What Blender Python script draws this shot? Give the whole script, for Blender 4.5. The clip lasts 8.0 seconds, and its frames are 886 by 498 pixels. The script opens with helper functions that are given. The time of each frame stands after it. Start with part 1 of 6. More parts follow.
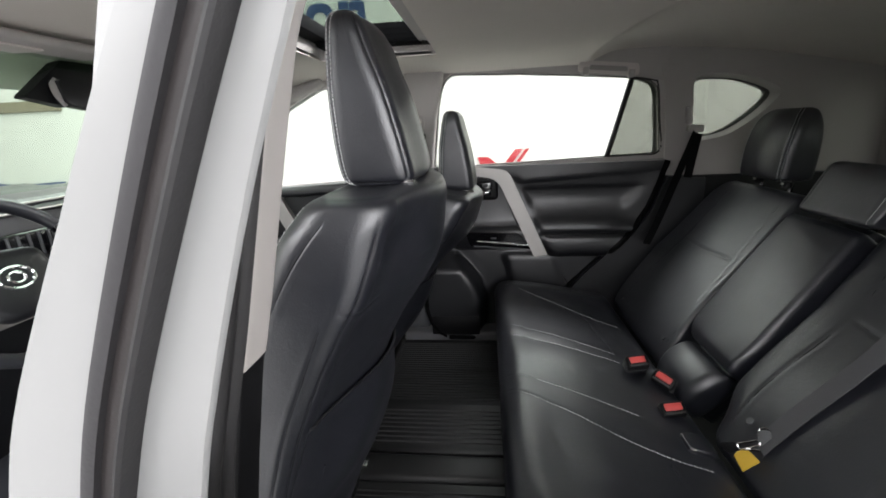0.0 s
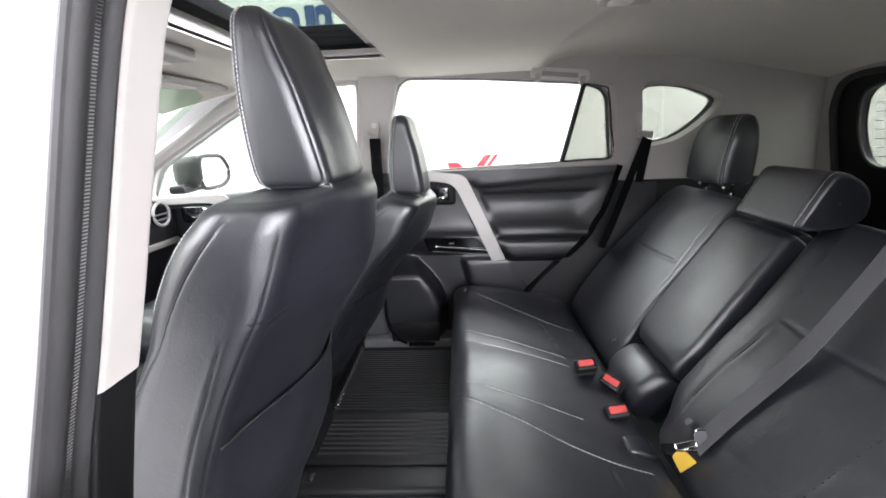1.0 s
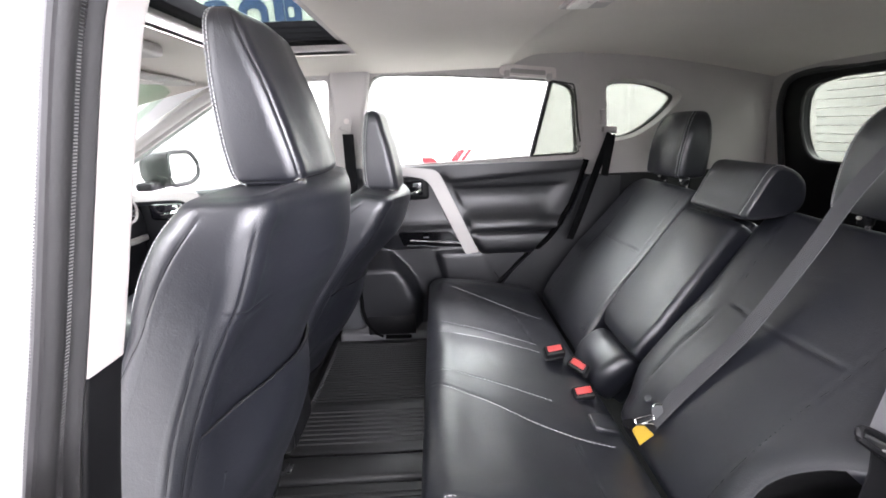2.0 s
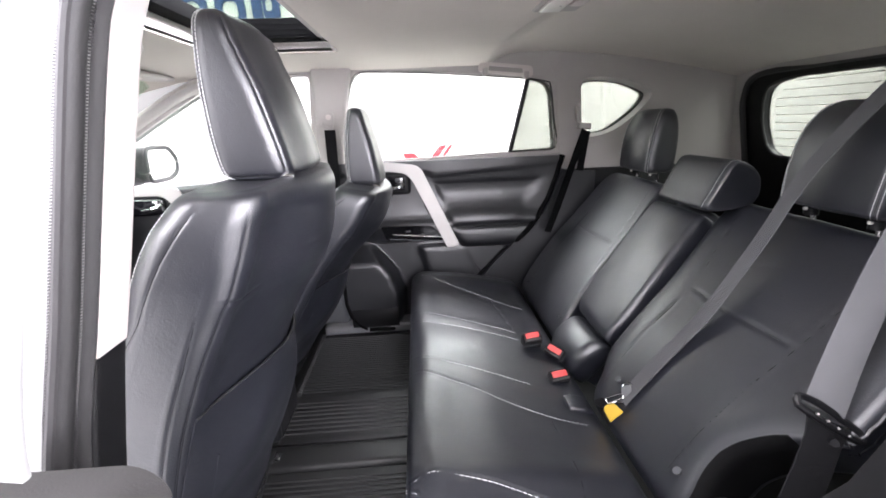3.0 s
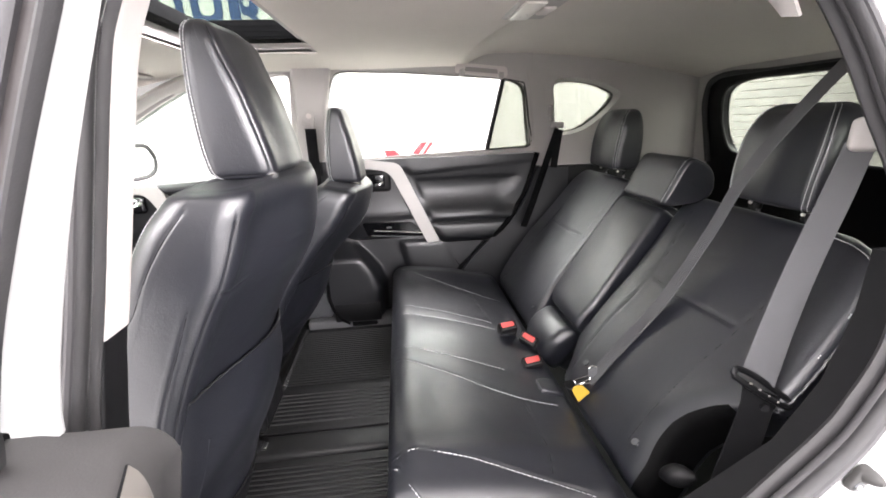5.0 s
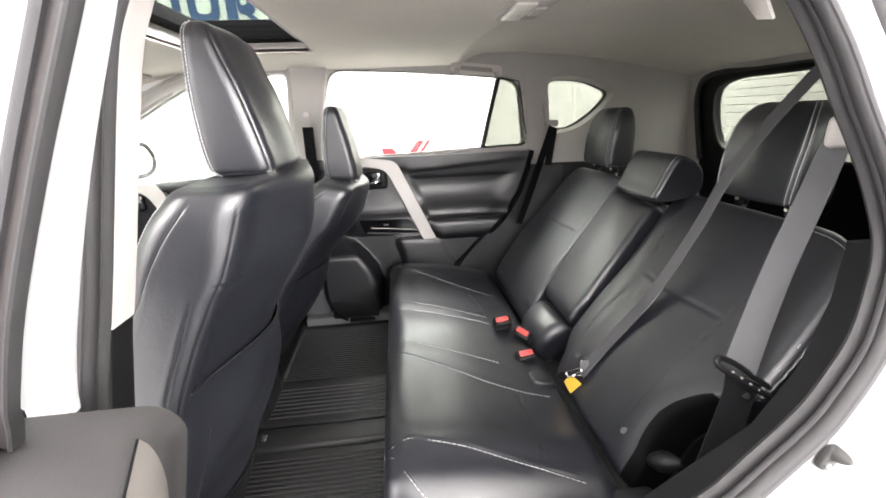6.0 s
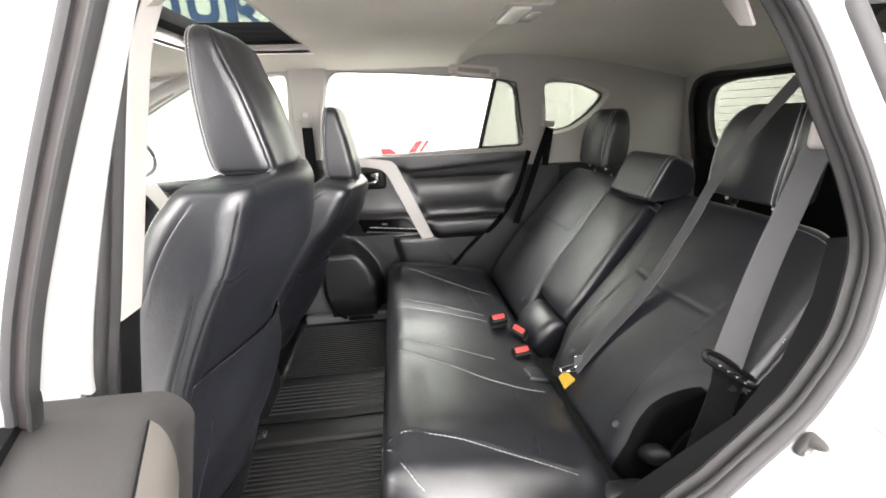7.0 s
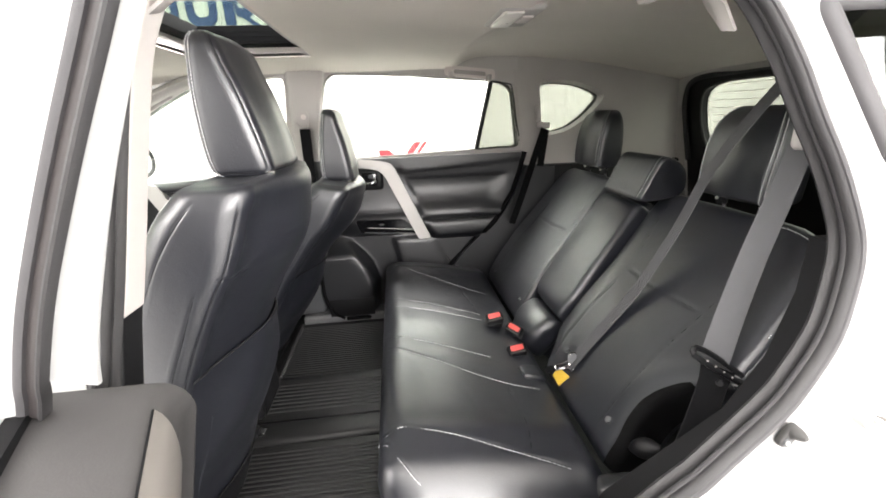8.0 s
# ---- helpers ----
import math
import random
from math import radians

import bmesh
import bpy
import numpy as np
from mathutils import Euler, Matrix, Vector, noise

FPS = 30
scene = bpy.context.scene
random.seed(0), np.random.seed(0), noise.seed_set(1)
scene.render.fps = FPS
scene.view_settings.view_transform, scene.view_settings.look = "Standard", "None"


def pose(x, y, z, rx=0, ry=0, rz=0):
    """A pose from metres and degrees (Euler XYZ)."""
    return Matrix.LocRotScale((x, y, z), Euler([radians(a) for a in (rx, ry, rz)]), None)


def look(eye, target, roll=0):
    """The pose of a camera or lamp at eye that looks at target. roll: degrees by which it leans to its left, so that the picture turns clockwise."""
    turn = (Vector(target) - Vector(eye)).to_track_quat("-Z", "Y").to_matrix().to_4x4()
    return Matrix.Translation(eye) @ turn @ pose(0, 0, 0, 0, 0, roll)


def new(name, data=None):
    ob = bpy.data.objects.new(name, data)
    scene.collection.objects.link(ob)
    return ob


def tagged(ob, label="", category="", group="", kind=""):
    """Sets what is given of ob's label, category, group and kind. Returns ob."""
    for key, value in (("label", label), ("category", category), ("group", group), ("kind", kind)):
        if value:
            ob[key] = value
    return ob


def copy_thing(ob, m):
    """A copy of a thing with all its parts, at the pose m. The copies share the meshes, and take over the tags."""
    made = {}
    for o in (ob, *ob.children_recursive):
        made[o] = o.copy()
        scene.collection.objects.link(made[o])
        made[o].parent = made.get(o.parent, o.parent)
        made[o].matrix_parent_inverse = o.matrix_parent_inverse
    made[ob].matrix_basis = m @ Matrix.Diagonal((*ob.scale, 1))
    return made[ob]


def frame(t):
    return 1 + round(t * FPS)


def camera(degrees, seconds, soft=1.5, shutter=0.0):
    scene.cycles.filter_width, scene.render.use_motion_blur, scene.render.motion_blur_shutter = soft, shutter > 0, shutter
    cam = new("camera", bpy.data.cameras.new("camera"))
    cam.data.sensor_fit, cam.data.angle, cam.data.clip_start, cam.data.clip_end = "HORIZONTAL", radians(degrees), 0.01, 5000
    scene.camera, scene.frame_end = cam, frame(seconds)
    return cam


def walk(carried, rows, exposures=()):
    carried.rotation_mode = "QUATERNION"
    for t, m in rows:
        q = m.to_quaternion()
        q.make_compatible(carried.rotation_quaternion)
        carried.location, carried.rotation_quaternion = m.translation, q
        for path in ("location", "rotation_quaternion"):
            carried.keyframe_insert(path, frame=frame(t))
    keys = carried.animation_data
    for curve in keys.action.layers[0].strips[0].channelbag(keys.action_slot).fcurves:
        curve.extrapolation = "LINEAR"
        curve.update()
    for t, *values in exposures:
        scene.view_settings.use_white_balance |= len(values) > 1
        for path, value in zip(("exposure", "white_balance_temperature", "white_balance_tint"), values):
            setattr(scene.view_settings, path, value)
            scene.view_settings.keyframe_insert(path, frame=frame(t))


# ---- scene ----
cam = camera(94.6, 8.0, soft=1.8)
PATH = [
    (0, (0.202, -1.108, 1.363), (-0.006, 0.8, 0.798), -2.6),
    (0.5, (0.257, -1.089, 1.352), (0.089, 0.83, 0.813), -2.5),
    (1, (0.287, -1.084, 1.353), (0.188, 0.838, 0.811), -2.3),
    (1.5, (0.295, -1.098, 1.355), (0.258, 0.823, 0.801), -2.3),
    (3, (0.298, -1.166, 1.36), (0.397, 0.741, 0.767), -2.2),
    (3.5, (0.301, -1.184, 1.366), (0.432, 0.719, 0.765), -2.1),
    (4, (0.305, -1.201, 1.367), (0.457, 0.699, 0.762), -2.2),
    (4.5, (0.306, -1.213, 1.37), (0.476, 0.685, 0.762), -2.1),
    (6, (0.314, -1.252, 1.371), (0.503, 0.64, 0.751), -2.2),
    (6.5, (0.316, -1.264, 1.371), (0.507, 0.628, 0.75), -2.1),
    (7, (0.317, -1.276, 1.372), (0.511, 0.616, 0.754), -2.1),
    (7.5, (0.321, -1.287, 1.373), (0.516, 0.605, 0.757), -2.2),
    (8, (0.323, -1.296, 1.374), (0.524, 0.597, 0.76), -2.2),
]
walk(cam, [(t, look(eye, target, roll)) for t, eye, target, roll in PATH],
     exposures=[(0, -1.14, 6300, 12), (0.5, -0.68, 6250, 13), (1.0, -0.06, 6150, 15), (3.0, 0.33, 6180, 19), (4.0, 0.38, 6330, 19), (6.0, 0.29, 6560, 14), (8.0, 0.18, 6650, 12)])

# ---- light ----
world = bpy.data.worlds.new("world")
scene.world = world
world.use_nodes = True
world.node_tree.nodes["Background"].inputs[0].default_value = (0.9, 0.95, 1.0, 1)
world.node_tree.nodes["Background"].inputs[1].default_value = 0.3


def light_panel(place, aim, sx, sy, watts):
    lamp = bpy.data.lights.new("unseen_light_panel", "AREA")
    lamp.shape, lamp.size, lamp.size_y, lamp.energy = "RECTANGLE", sx, sy, watts
    lamp.color = (1.0, 0.995, 0.985)
    ob = new("unseen_light_panel", lamp)
    ob.matrix_world = look(place, aim)
    return ob


# unseen panels, added and aimed to brighten the cabin; no known fixtures
light_panel((-1.4, -3.0, 4.7), (0.2, -0.2, 0.8), 8.0, 1.8, 280)
light_panel((-3.0, -4.2, 3.2), (0.8, 0.0, 0.9), 7.0, 2.0, 470)
light_panel((2.9, -3.2, 4.6), (0.4, -0.2, 0.9), 5.0, 2.4, 120)
light_panel((2.9, -4.8, 2.4), (0.1, 0.3, 0.9), 5.0, 2.4, 740)
light_panel((0.4, -0.9, 4.8), (0.3, -0.4, 1.0), 5.0, 2.0, 150)
light_panel((0.2, 3.5, 4.3), (0.2, -0.2, 0.9), 9.0, 2.0, 1350)
light_panel((5.5, 1.2, 4.2), (1.0, 0.0, 0.9), 2.6, 1.4, 1800)
light_panel((-5.5, -0.5, 4.4), (-0.6, -0.2, 0.9), 6.0, 1.4, 700)


# ---- materials ----
def material(name, colour, rough=0.5, metal=0.0, var=0.12, scale=6.0, bump=0.0, bump_scale=300.0, coat=0.0, spec=0.5, rough_var=0.08, kind="noise"):
    m = bpy.data.materials.new(name)
    m.use_nodes = True
    nt = m.node_tree
    b = nt.nodes["Principled BSDF"]
    b.inputs["Metallic"].default_value = metal
    b.inputs["Coat Weight"].default_value = coat
    b.inputs["Specular IOR Level"].default_value = spec
    co = nt.nodes.new("ShaderNodeTexCoord")
    n1 = nt.nodes.new("ShaderNodeTexNoise")
    n1.inputs["Scale"].default_value = scale
    n1.inputs["Detail"].default_value = 6
    nt.links.new(co.outputs["Object"], n1.inputs["Vector"])
    ramp = nt.nodes.new("ShaderNodeMapRange")
    ramp.inputs["To Min"].default_value = 1 - var
    ramp.inputs["To Max"].default_value = 1 + var
    nt.links.new(n1.outputs["Fac"], ramp.inputs["Value"])
    mix = nt.nodes.new("ShaderNodeMix")
    mix.data_type, mix.blend_type = "RGBA", "MULTIPLY"
    mix.inputs["Factor"].default_value = 1
    mix.inputs["A"].default_value = (*colour, 1)
    nt.links.new(ramp.outputs["Result"], mix.inputs["B"])
    nt.links.new(mix.outputs["Result"], b.inputs["Base Color"])
    r2 = nt.nodes.new("ShaderNodeMapRange")
    r2.inputs["To Min"].default_value = max(0.02, rough - rough_var)
    r2.inputs["To Max"].default_value = min(1.0, rough + rough_var)
    n2 = nt.nodes.new("ShaderNodeTexNoise")
    n2.inputs["Scale"].default_value = scale * 3.3
    n2.inputs["Detail"].default_value = 4
    nt.links.new(co.outputs["Object"], n2.inputs["Vector"])
    nt.links.new(n2.outputs["Fac"], r2.inputs["Value"])
    nt.links.new(r2.outputs["Result"], b.inputs["Roughness"])
    if bump:
        if kind == "leather":
            t = nt.nodes.new("ShaderNodeTexVoronoi")
            t.inputs["Scale"].default_value = bump_scale
            out = t.outputs["Distance"]
        elif kind == "weave":
            t = nt.nodes.new("ShaderNodeTexWave")
            t.inputs["Scale"].default_value = bump_scale
            t.inputs["Distortion"].default_value = 0.6
            out = t.outputs["Fac"]
        else:
            t = nt.nodes.new("ShaderNodeTexNoise")
            t.inputs["Scale"].default_value = bump_scale
            t.inputs["Detail"].default_value = 3
            out = t.outputs["Fac"]
        nt.links.new(co.outputs["Object"], t.inputs["Vector"])
        bp = nt.nodes.new("ShaderNodeBump")
        bp.inputs["Strength"].default_value = bump
        bp.inputs["Distance"].default_value = 0.001
        nt.links.new(out, bp.inputs["Height"])
        # a slow unevenness, as padding under a skin has
        n3 = nt.nodes.new("ShaderNodeTexNoise")
        n3.inputs["Scale"].default_value = 14
        n3.inputs["Detail"].default_value = 2
        nt.links.new(co.outputs["Object"], n3.inputs["Vector"])
        bq = nt.nodes.new("ShaderNodeBump")
        bq.inputs["Strength"].default_value = 0.10 if kind == "leather" else 0.05
        bq.inputs["Distance"].default_value = 0.01
        if kind == "leather":
            n4 = nt.nodes.new("ShaderNodeTexNoise")
            n4.inputs["Scale"].default_value = 55
            n4.inputs["Detail"].default_value = 5
            n4.inputs["Distortion"].default_value = 1.2
            nt.links.new(co.outputs["Object"], n4.inputs["Vector"])
            br = nt.nodes.new("ShaderNodeBump")
            br.inputs["Strength"].default_value = 0.12
            br.inputs["Distance"].default_value = 0.003
            nt.links.new(n4.outputs["Fac"], br.inputs["Height"])
            nt.links.new(br.outputs["Normal"], bq.inputs["Normal"])
        nt.links.new(n3.outputs["Fac"], bq.inputs["Height"])
        nt.links.new(bq.outputs["Normal"], bp.inputs["Normal"])
        nt.links.new(bp.outputs["Normal"], b.inputs["Normal"])
    return m


def glass_material(name, tint, gloss=0.06):
    m = bpy.data.materials.new(name)
    m.use_nodes = True
    nt = m.node_tree
    out = nt.nodes["Material Output"]
    nt.nodes.remove(nt.nodes["Principled BSDF"])
    tr = nt.nodes.new("ShaderNodeBsdfTransparent")
    tr.inputs[0].default_value = (*tint, 1)
    gl = nt.nodes.new("ShaderNodeBsdfGlossy")
    gl.inputs["Roughness"].default_value = 0.02
    mx = nt.nodes.new("ShaderNodeMixShader")
    mx.inputs[0].default_value = gloss
    nt.links.new(tr.outputs[0], mx.inputs[1])
    nt.links.new(gl.outputs[0], mx.inputs[2])
    nt.links.new(mx.outputs[0], out.inputs[0])
    return m


LEATHER = material("black_leather", (0.0074, 0.0082, 0.0122), 0.41, var=0.2, spec=1.0, bump=0.16, bump_scale=420, kind="leather")
VINYL = material("black_vinyl", (0.0070, 0.0074, 0.0092), 0.40, spec=0.8, var=0.15, bump=0.12, bump_scale=520, kind="leather")
SEAM = material("seam_groove", (0.003, 0.003, 0.0034), 0.9, spec=0.1)
STITCH_DARK = material("dark_seam_thread", (0.006, 0.0062, 0.0068), 0.65, spec=0.3)
THREAD = material("pale_thread", (0.5890, 0.5968, 0.5968), 0.7)
PLASTIC = material("black_plastic", (0.0060, 0.0060, 0.0068), 0.5, spec=0.25, var=0.15, bump=0.2, bump_scale=700)
GREY_PLASTIC = material("dark_grey_plastic", (0.062, 0.064, 0.068), 0.5, var=0.12, bump=0.2, bump_scale=700)
# grey plastic lightened in colour, for light that doesn't reach the far sill
SILL_GREY = material("brightened_sill_plastic", (0.13, 0.13, 0.133), 0.42, var=0.15, bump=0.2, bump_scale=500)
DOOR_GREY = material("door_top_grey", (0.024, 0.0231, 0.0231), 0.6, var=0.08, spec=0.22, bump=0.2, bump_scale=600)
PIANO = material("gloss_black", (0.004, 0.004, 0.005), 0.10, var=0.05, coat=0.5)
SILVER = material("satin_silver", (0.34, 0.325, 0.31), 0.42, metal=0.4, var=0.06)
CHROME = material("chrome", (0.8, 0.8, 0.8), 0.12, metal=1.0, var=0.04)
HEADLINER = material("headliner_cloth", (0.6106, 0.5708, 0.5226), 0.95, var=0.05, bump=0.35, bump_scale=900, spec=0.1)
PILLAR = material("pillar_plastic", (0.4080, 0.3849, 0.3672), 0.7, var=0.06, bump=0.15, bump_scale=800, spec=0.3)
RUBBER = material("seal_rubber", (0.030, 0.0287, 0.0305), 0.62, spec=0.4, var=0.2, bump=0.2, bump_scale=400)
RUBBER_DARK = material("dark_seal_rubber", (0.017, 0.0163, 0.0172), 0.62, spec=0.4, var=0.2, bump=0.2, bump_scale=400)
FRAME_DARK = material("door_frame_vinyl", (0.0220, 0.0185, 0.0185), 0.55, var=0.15, bump=0.15, bump_scale=500)
MAT_RUBBER = material("mat_rubber", (0.011, 0.011, 0.0112), 0.46, spec=0.5, var=0.25, bump=0.2, bump_scale=500)
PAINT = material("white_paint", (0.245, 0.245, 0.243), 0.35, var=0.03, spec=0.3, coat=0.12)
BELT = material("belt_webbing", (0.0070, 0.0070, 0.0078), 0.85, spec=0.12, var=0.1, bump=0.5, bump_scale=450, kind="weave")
# same webbing, lightened in colour for the stretches that catch the light
BELT_PALE = material("lit_belt_webbing", (0.090, 0.090, 0.095), 0.75, spec=0.3, var=0.1, bump=0.5, bump_scale=450, kind="weave")
RED = material("red_button", (0.56, 0.075, 0.070), 0.4, var=0.08)
YELLOW = material("yellow_tag", (0.44, 0.28, 0.010), 0.5, var=0.06)
ARCH_BLACK = material("arch_trim_black", (0.004, 0.004, 0.0045), 0.7, spec=0.15, var=0.2, bump=0.2, bump_scale=600)
CARPET = material("black_carpet", (0.0280, 0.0280, 0.0294), 0.95, var=0.3, bump=0.6, bump_scale=900)
WALL_WHITE = material("showroom_wall_paint", (0.8250, 0.8063, 0.7750), 0.7, var=0.02, bump=0.1, bump_scale=60)
# trim plastic darkened in colour to stand for shade inside recesses
SLOT_SHADE = material("shaded_slot_plastic", (0.3080, 0.2884, 0.2744), 0.7)
# the white wall paint, darkened in colour to dim the wall behind the windows
WALL_FAR = material("dimmed_far_wall_paint", (0.5200, 0.5070, 0.4840), 0.75, var=0.03, bump=0.1, bump_scale=60)
WALL_DIM = material("dim_wall_paint", (0.8, 0.8, 0.8), 0.8, var=0.05, bump=0.1, bump_scale=60)
GROUND = material("showroom_floor_coating", (0.38, 0.38, 0.376), 0.3, var=0.05)
BLUE = material("sign_blue", (0.0120, 0.0338, 0.1125), 0.5, var=0.05)
SIGN_RED = material("sign_red", (0.30, 0.005, 0.012), 0.5, var=0.05)
LENS = material("lamp_lens", (0.7200, 0.6960, 0.6480), 0.3, var=0.03)
STOP_GREY = material("grey_rubber", (0.030, 0.029, 0.028), 0.7, var=0.08)
# the satin silver again, darkened in colour to offset strong light on the near door
STRIP_DARK = material("dimmed_silver_trim", (0.115, 0.106, 0.098), 0.40, metal=0.45, var=0.06)
CREAM = material("pale_plastic", (0.5670, 0.5198, 0.4928), 0.55, var=0.04)
MIRROR = material("mirror_glass", (0.9, 0.9, 0.9), 0.02, metal=1.0, var=0.0, rough_var=0.0)
GLASS = glass_material("clear_glass", (0.93, 0.96, 0.93))
GLASS_SCREEN = glass_material("windscreen_glass", (0.84, 0.92, 0.85))
BOARD_BROWN = material("speckled_board", (0.16, 0.135, 0.095), 0.7, var=0.2, bump=0.2, bump_scale=60)
GLASS_TINT = glass_material("tinted_glass", (0.41, 0.43, 0.40))
GLASS_ROOF = glass_material("sunroof_glass", (0.43, 0.485, 0.44), 0.03)


# ---- mesh tools ----
def thing(name, loc, label, category, group="", kind=""):
    ob = new(name)
    ob.location = loc
    ob.empty_display_size = 0.05
    return tagged(ob, label, category, group, kind)


def place_of(ob):
    p = Vector((0, 0, 0))
    while ob is not None:
        p = p + ob.location
        ob = ob.parent
    return p


def part(name, bm, mat, parent=None, label="", smooth=True, angle=40.0):
    """Links a bmesh, in world places, as one mesh object under its thing."""
    me = bpy.data.meshes.new(name)
    if parent is not None:
        bmesh.ops.translate(bm, vec=-place_of(parent), verts=bm.verts)
    bmesh.ops.recalc_face_normals(bm, faces=bm.faces)
    bm.normal_update()
    if smooth:
        lim = radians(angle)
        for f in bm.faces:
            f.smooth = True
        for e in bm.edges:
            if len(e.link_faces) == 2 and e.calc_face_angle(0) > lim:
                e.smooth = False
    bm.to_mesh(me)
    bm.free()
    me.materials.append(mat)
    ob = new(name, me)
    if parent is not None:
        ob.parent = parent
    if label:
        ob["label"] = label
    return ob


def structure(name, bm, mat, label, category, smooth=True, angle=40.0):
    ob = part(name, bm, mat, None, "", smooth, angle)
    return tagged(ob, label, category, "", "structure")


def catmull(rows, k):
    """Rows of numbers, made k times as dense along a smooth curve."""
    a = np.array(rows, float)
    a = np.vstack([2 * a[0] - a[1], a, 2 * a[-1] - a[-2]])
    out = []
    for i in range(1, len(a) - 2):
        p0, p1, p2, p3 = a[i - 1], a[i], a[i + 1], a[i + 2]
        for j in range(k):
            t = j / k
            out.append(0.5 * (2 * p1 + (p2 - p0) * t + (2 * p0 - 5 * p1 + 4 * p2 - p3) * t * t + (3 * p1 - p0 - 3 * p2 + p3) * t ** 3))
    out.append(a[-2])
    return np.array(out)


def rounded(a0, a1, b0, b1, r, bulge=(0, 0, 0, 0), k=7, m=7):
    """A rounded rectangle in two coordinates. It starts in the middle of the corner (a1, b0) and goes by (a1, b1), (a0, b1), (a0, b0)."""
    r = min(r, 0.49 * (a1 - a0), 0.49 * (b1 - b0))
    corners = [((a1 - r, b0 + r), -90), ((a1 - r, b1 - r), 0), ((a0 + r, b1 - r), 90), ((a0 + r, b0 + r), 180)]
    pts = []
    for c in range(4):
        (ca, cb), s = corners[c]
        for i in range(k):
            g = radians(s + 90 * i / (k - 1))
            pts.append((ca + r * math.cos(g), cb + r * math.sin(g)))
        (na, nb), _ = corners[(c + 1) % 4]
        g = radians(s + 90)
        p = np.array((ca + r * math.cos(g), cb + r * math.sin(g)))
        q = np.array((na + r * math.cos(g), nb + r * math.sin(g)))
        out = np.array((math.cos(g), math.sin(g)))
        for i in range(1, m + 1):
            t = i / (m + 1)
            push = bulge[c](t) if callable(bulge[c]) else bulge[c] * math.sin(math.pi * t)
            pts.append(tuple(p + (q - p) * t + out * push))
    h = k // 2
    return pts[h:] + pts[:h]


class Loft:
    """A closed skin over rings of points; at(v, u) gives a place on it, v along the rings, u round them, from 0 to 1."""

    def __init__(self, rings):
        self.r = np.array(rings, float)

    def at(self, v, u, off=0.0):
        n, k, _ = self.r.shape

        def get(v, u):
            fv = min(max(v, 0), 1) * (n - 1)
            i = min(int(fv), n - 2)
            fu = (u % 1) * k
            j = int(fu) % k
            a, b = fv - i, fu - int(fu)
            r = self.r
            return (r[i, j] * (1 - b) + r[i, (j + 1) % k] * b) * (1 - a) + (r[i + 1, j] * (1 - b) + r[i + 1, (j + 1) % k] * b) * a

        p = get(v, u)
        if off:
            du = get(v, u + 0.006) - get(v, u - 0.006)
            dv = get(min(v + 0.01, 1), u) - get(max(v - 0.01, 0), u)
            nn = np.cross(du, dv)
            nn = nn / max(1e-9, np.linalg.norm(nn))
            centre = self.r[min(int(v * (n - 1)), n - 1)].mean(axis=0)
            if nn @ (p - centre) < 0:
                nn = -nn
            p = p + nn * off
        return Vector(p)

    def bm(self, bm=None):
        bm = bm or bmesh.new()
        n, k, _ = self.r.shape
        vs = [[bm.verts.new(p) for p in ring] for ring in self.r]
        for i in range(n - 1):
            for j in range(k):
                bm.faces.new((vs[i][j], vs[i][(j + 1) % k], vs[i + 1][(j + 1) % k], vs[i + 1][j]))
        bm.faces.new(vs[0][::-1])
        bm.faces.new(vs[-1])
        return bm


def dense(a, n, closed):
    """A grid of points made n long along its first axis, by a smooth curve."""
    k = len(a)
    t = np.arange(n) * (k / n) if closed else np.linspace(0, k - 1, n)
    i = np.floor(t).astype(int)
    if not closed:
        i = np.minimum(i, k - 2)
    f = (t - i).reshape((-1,) + (1,) * (a.ndim - 1))
    pick = (lambda j: a[j % k]) if closed else (lambda j: a[np.clip(j, 0, k - 1)])
    p0, p1, p2, p3 = pick(i - 1), pick(i), pick(i + 1), pick(i + 2)
    return 0.5 * (2 * p1 + (p2 - p0) * f + (2 * p0 - 5 * p1 + 4 * p2 - p3) * f * f + (3 * p1 - p0 - 3 * p2 + p3) * f ** 3)


def even(points, gap):
    """Points at even gaps along a line."""
    p = np.array([tuple(q) for q in points], float)
    d = np.concatenate([[0], np.cumsum(np.linalg.norm(np.diff(p, axis=0), axis=1))])
    t = np.linspace(0, d[-1], max(3, int(d[-1] / gap) + 1))
    return np.stack([np.interp(t, d, p[:, i]) for i in range(3)], axis=1)


def groove_profile(d, deep, wide, puff):
    return -deep * np.exp(-(d / wide) ** 2) + puff * np.exp(-((d - 4.0 * wide) / (2.6 * wide)) ** 2)


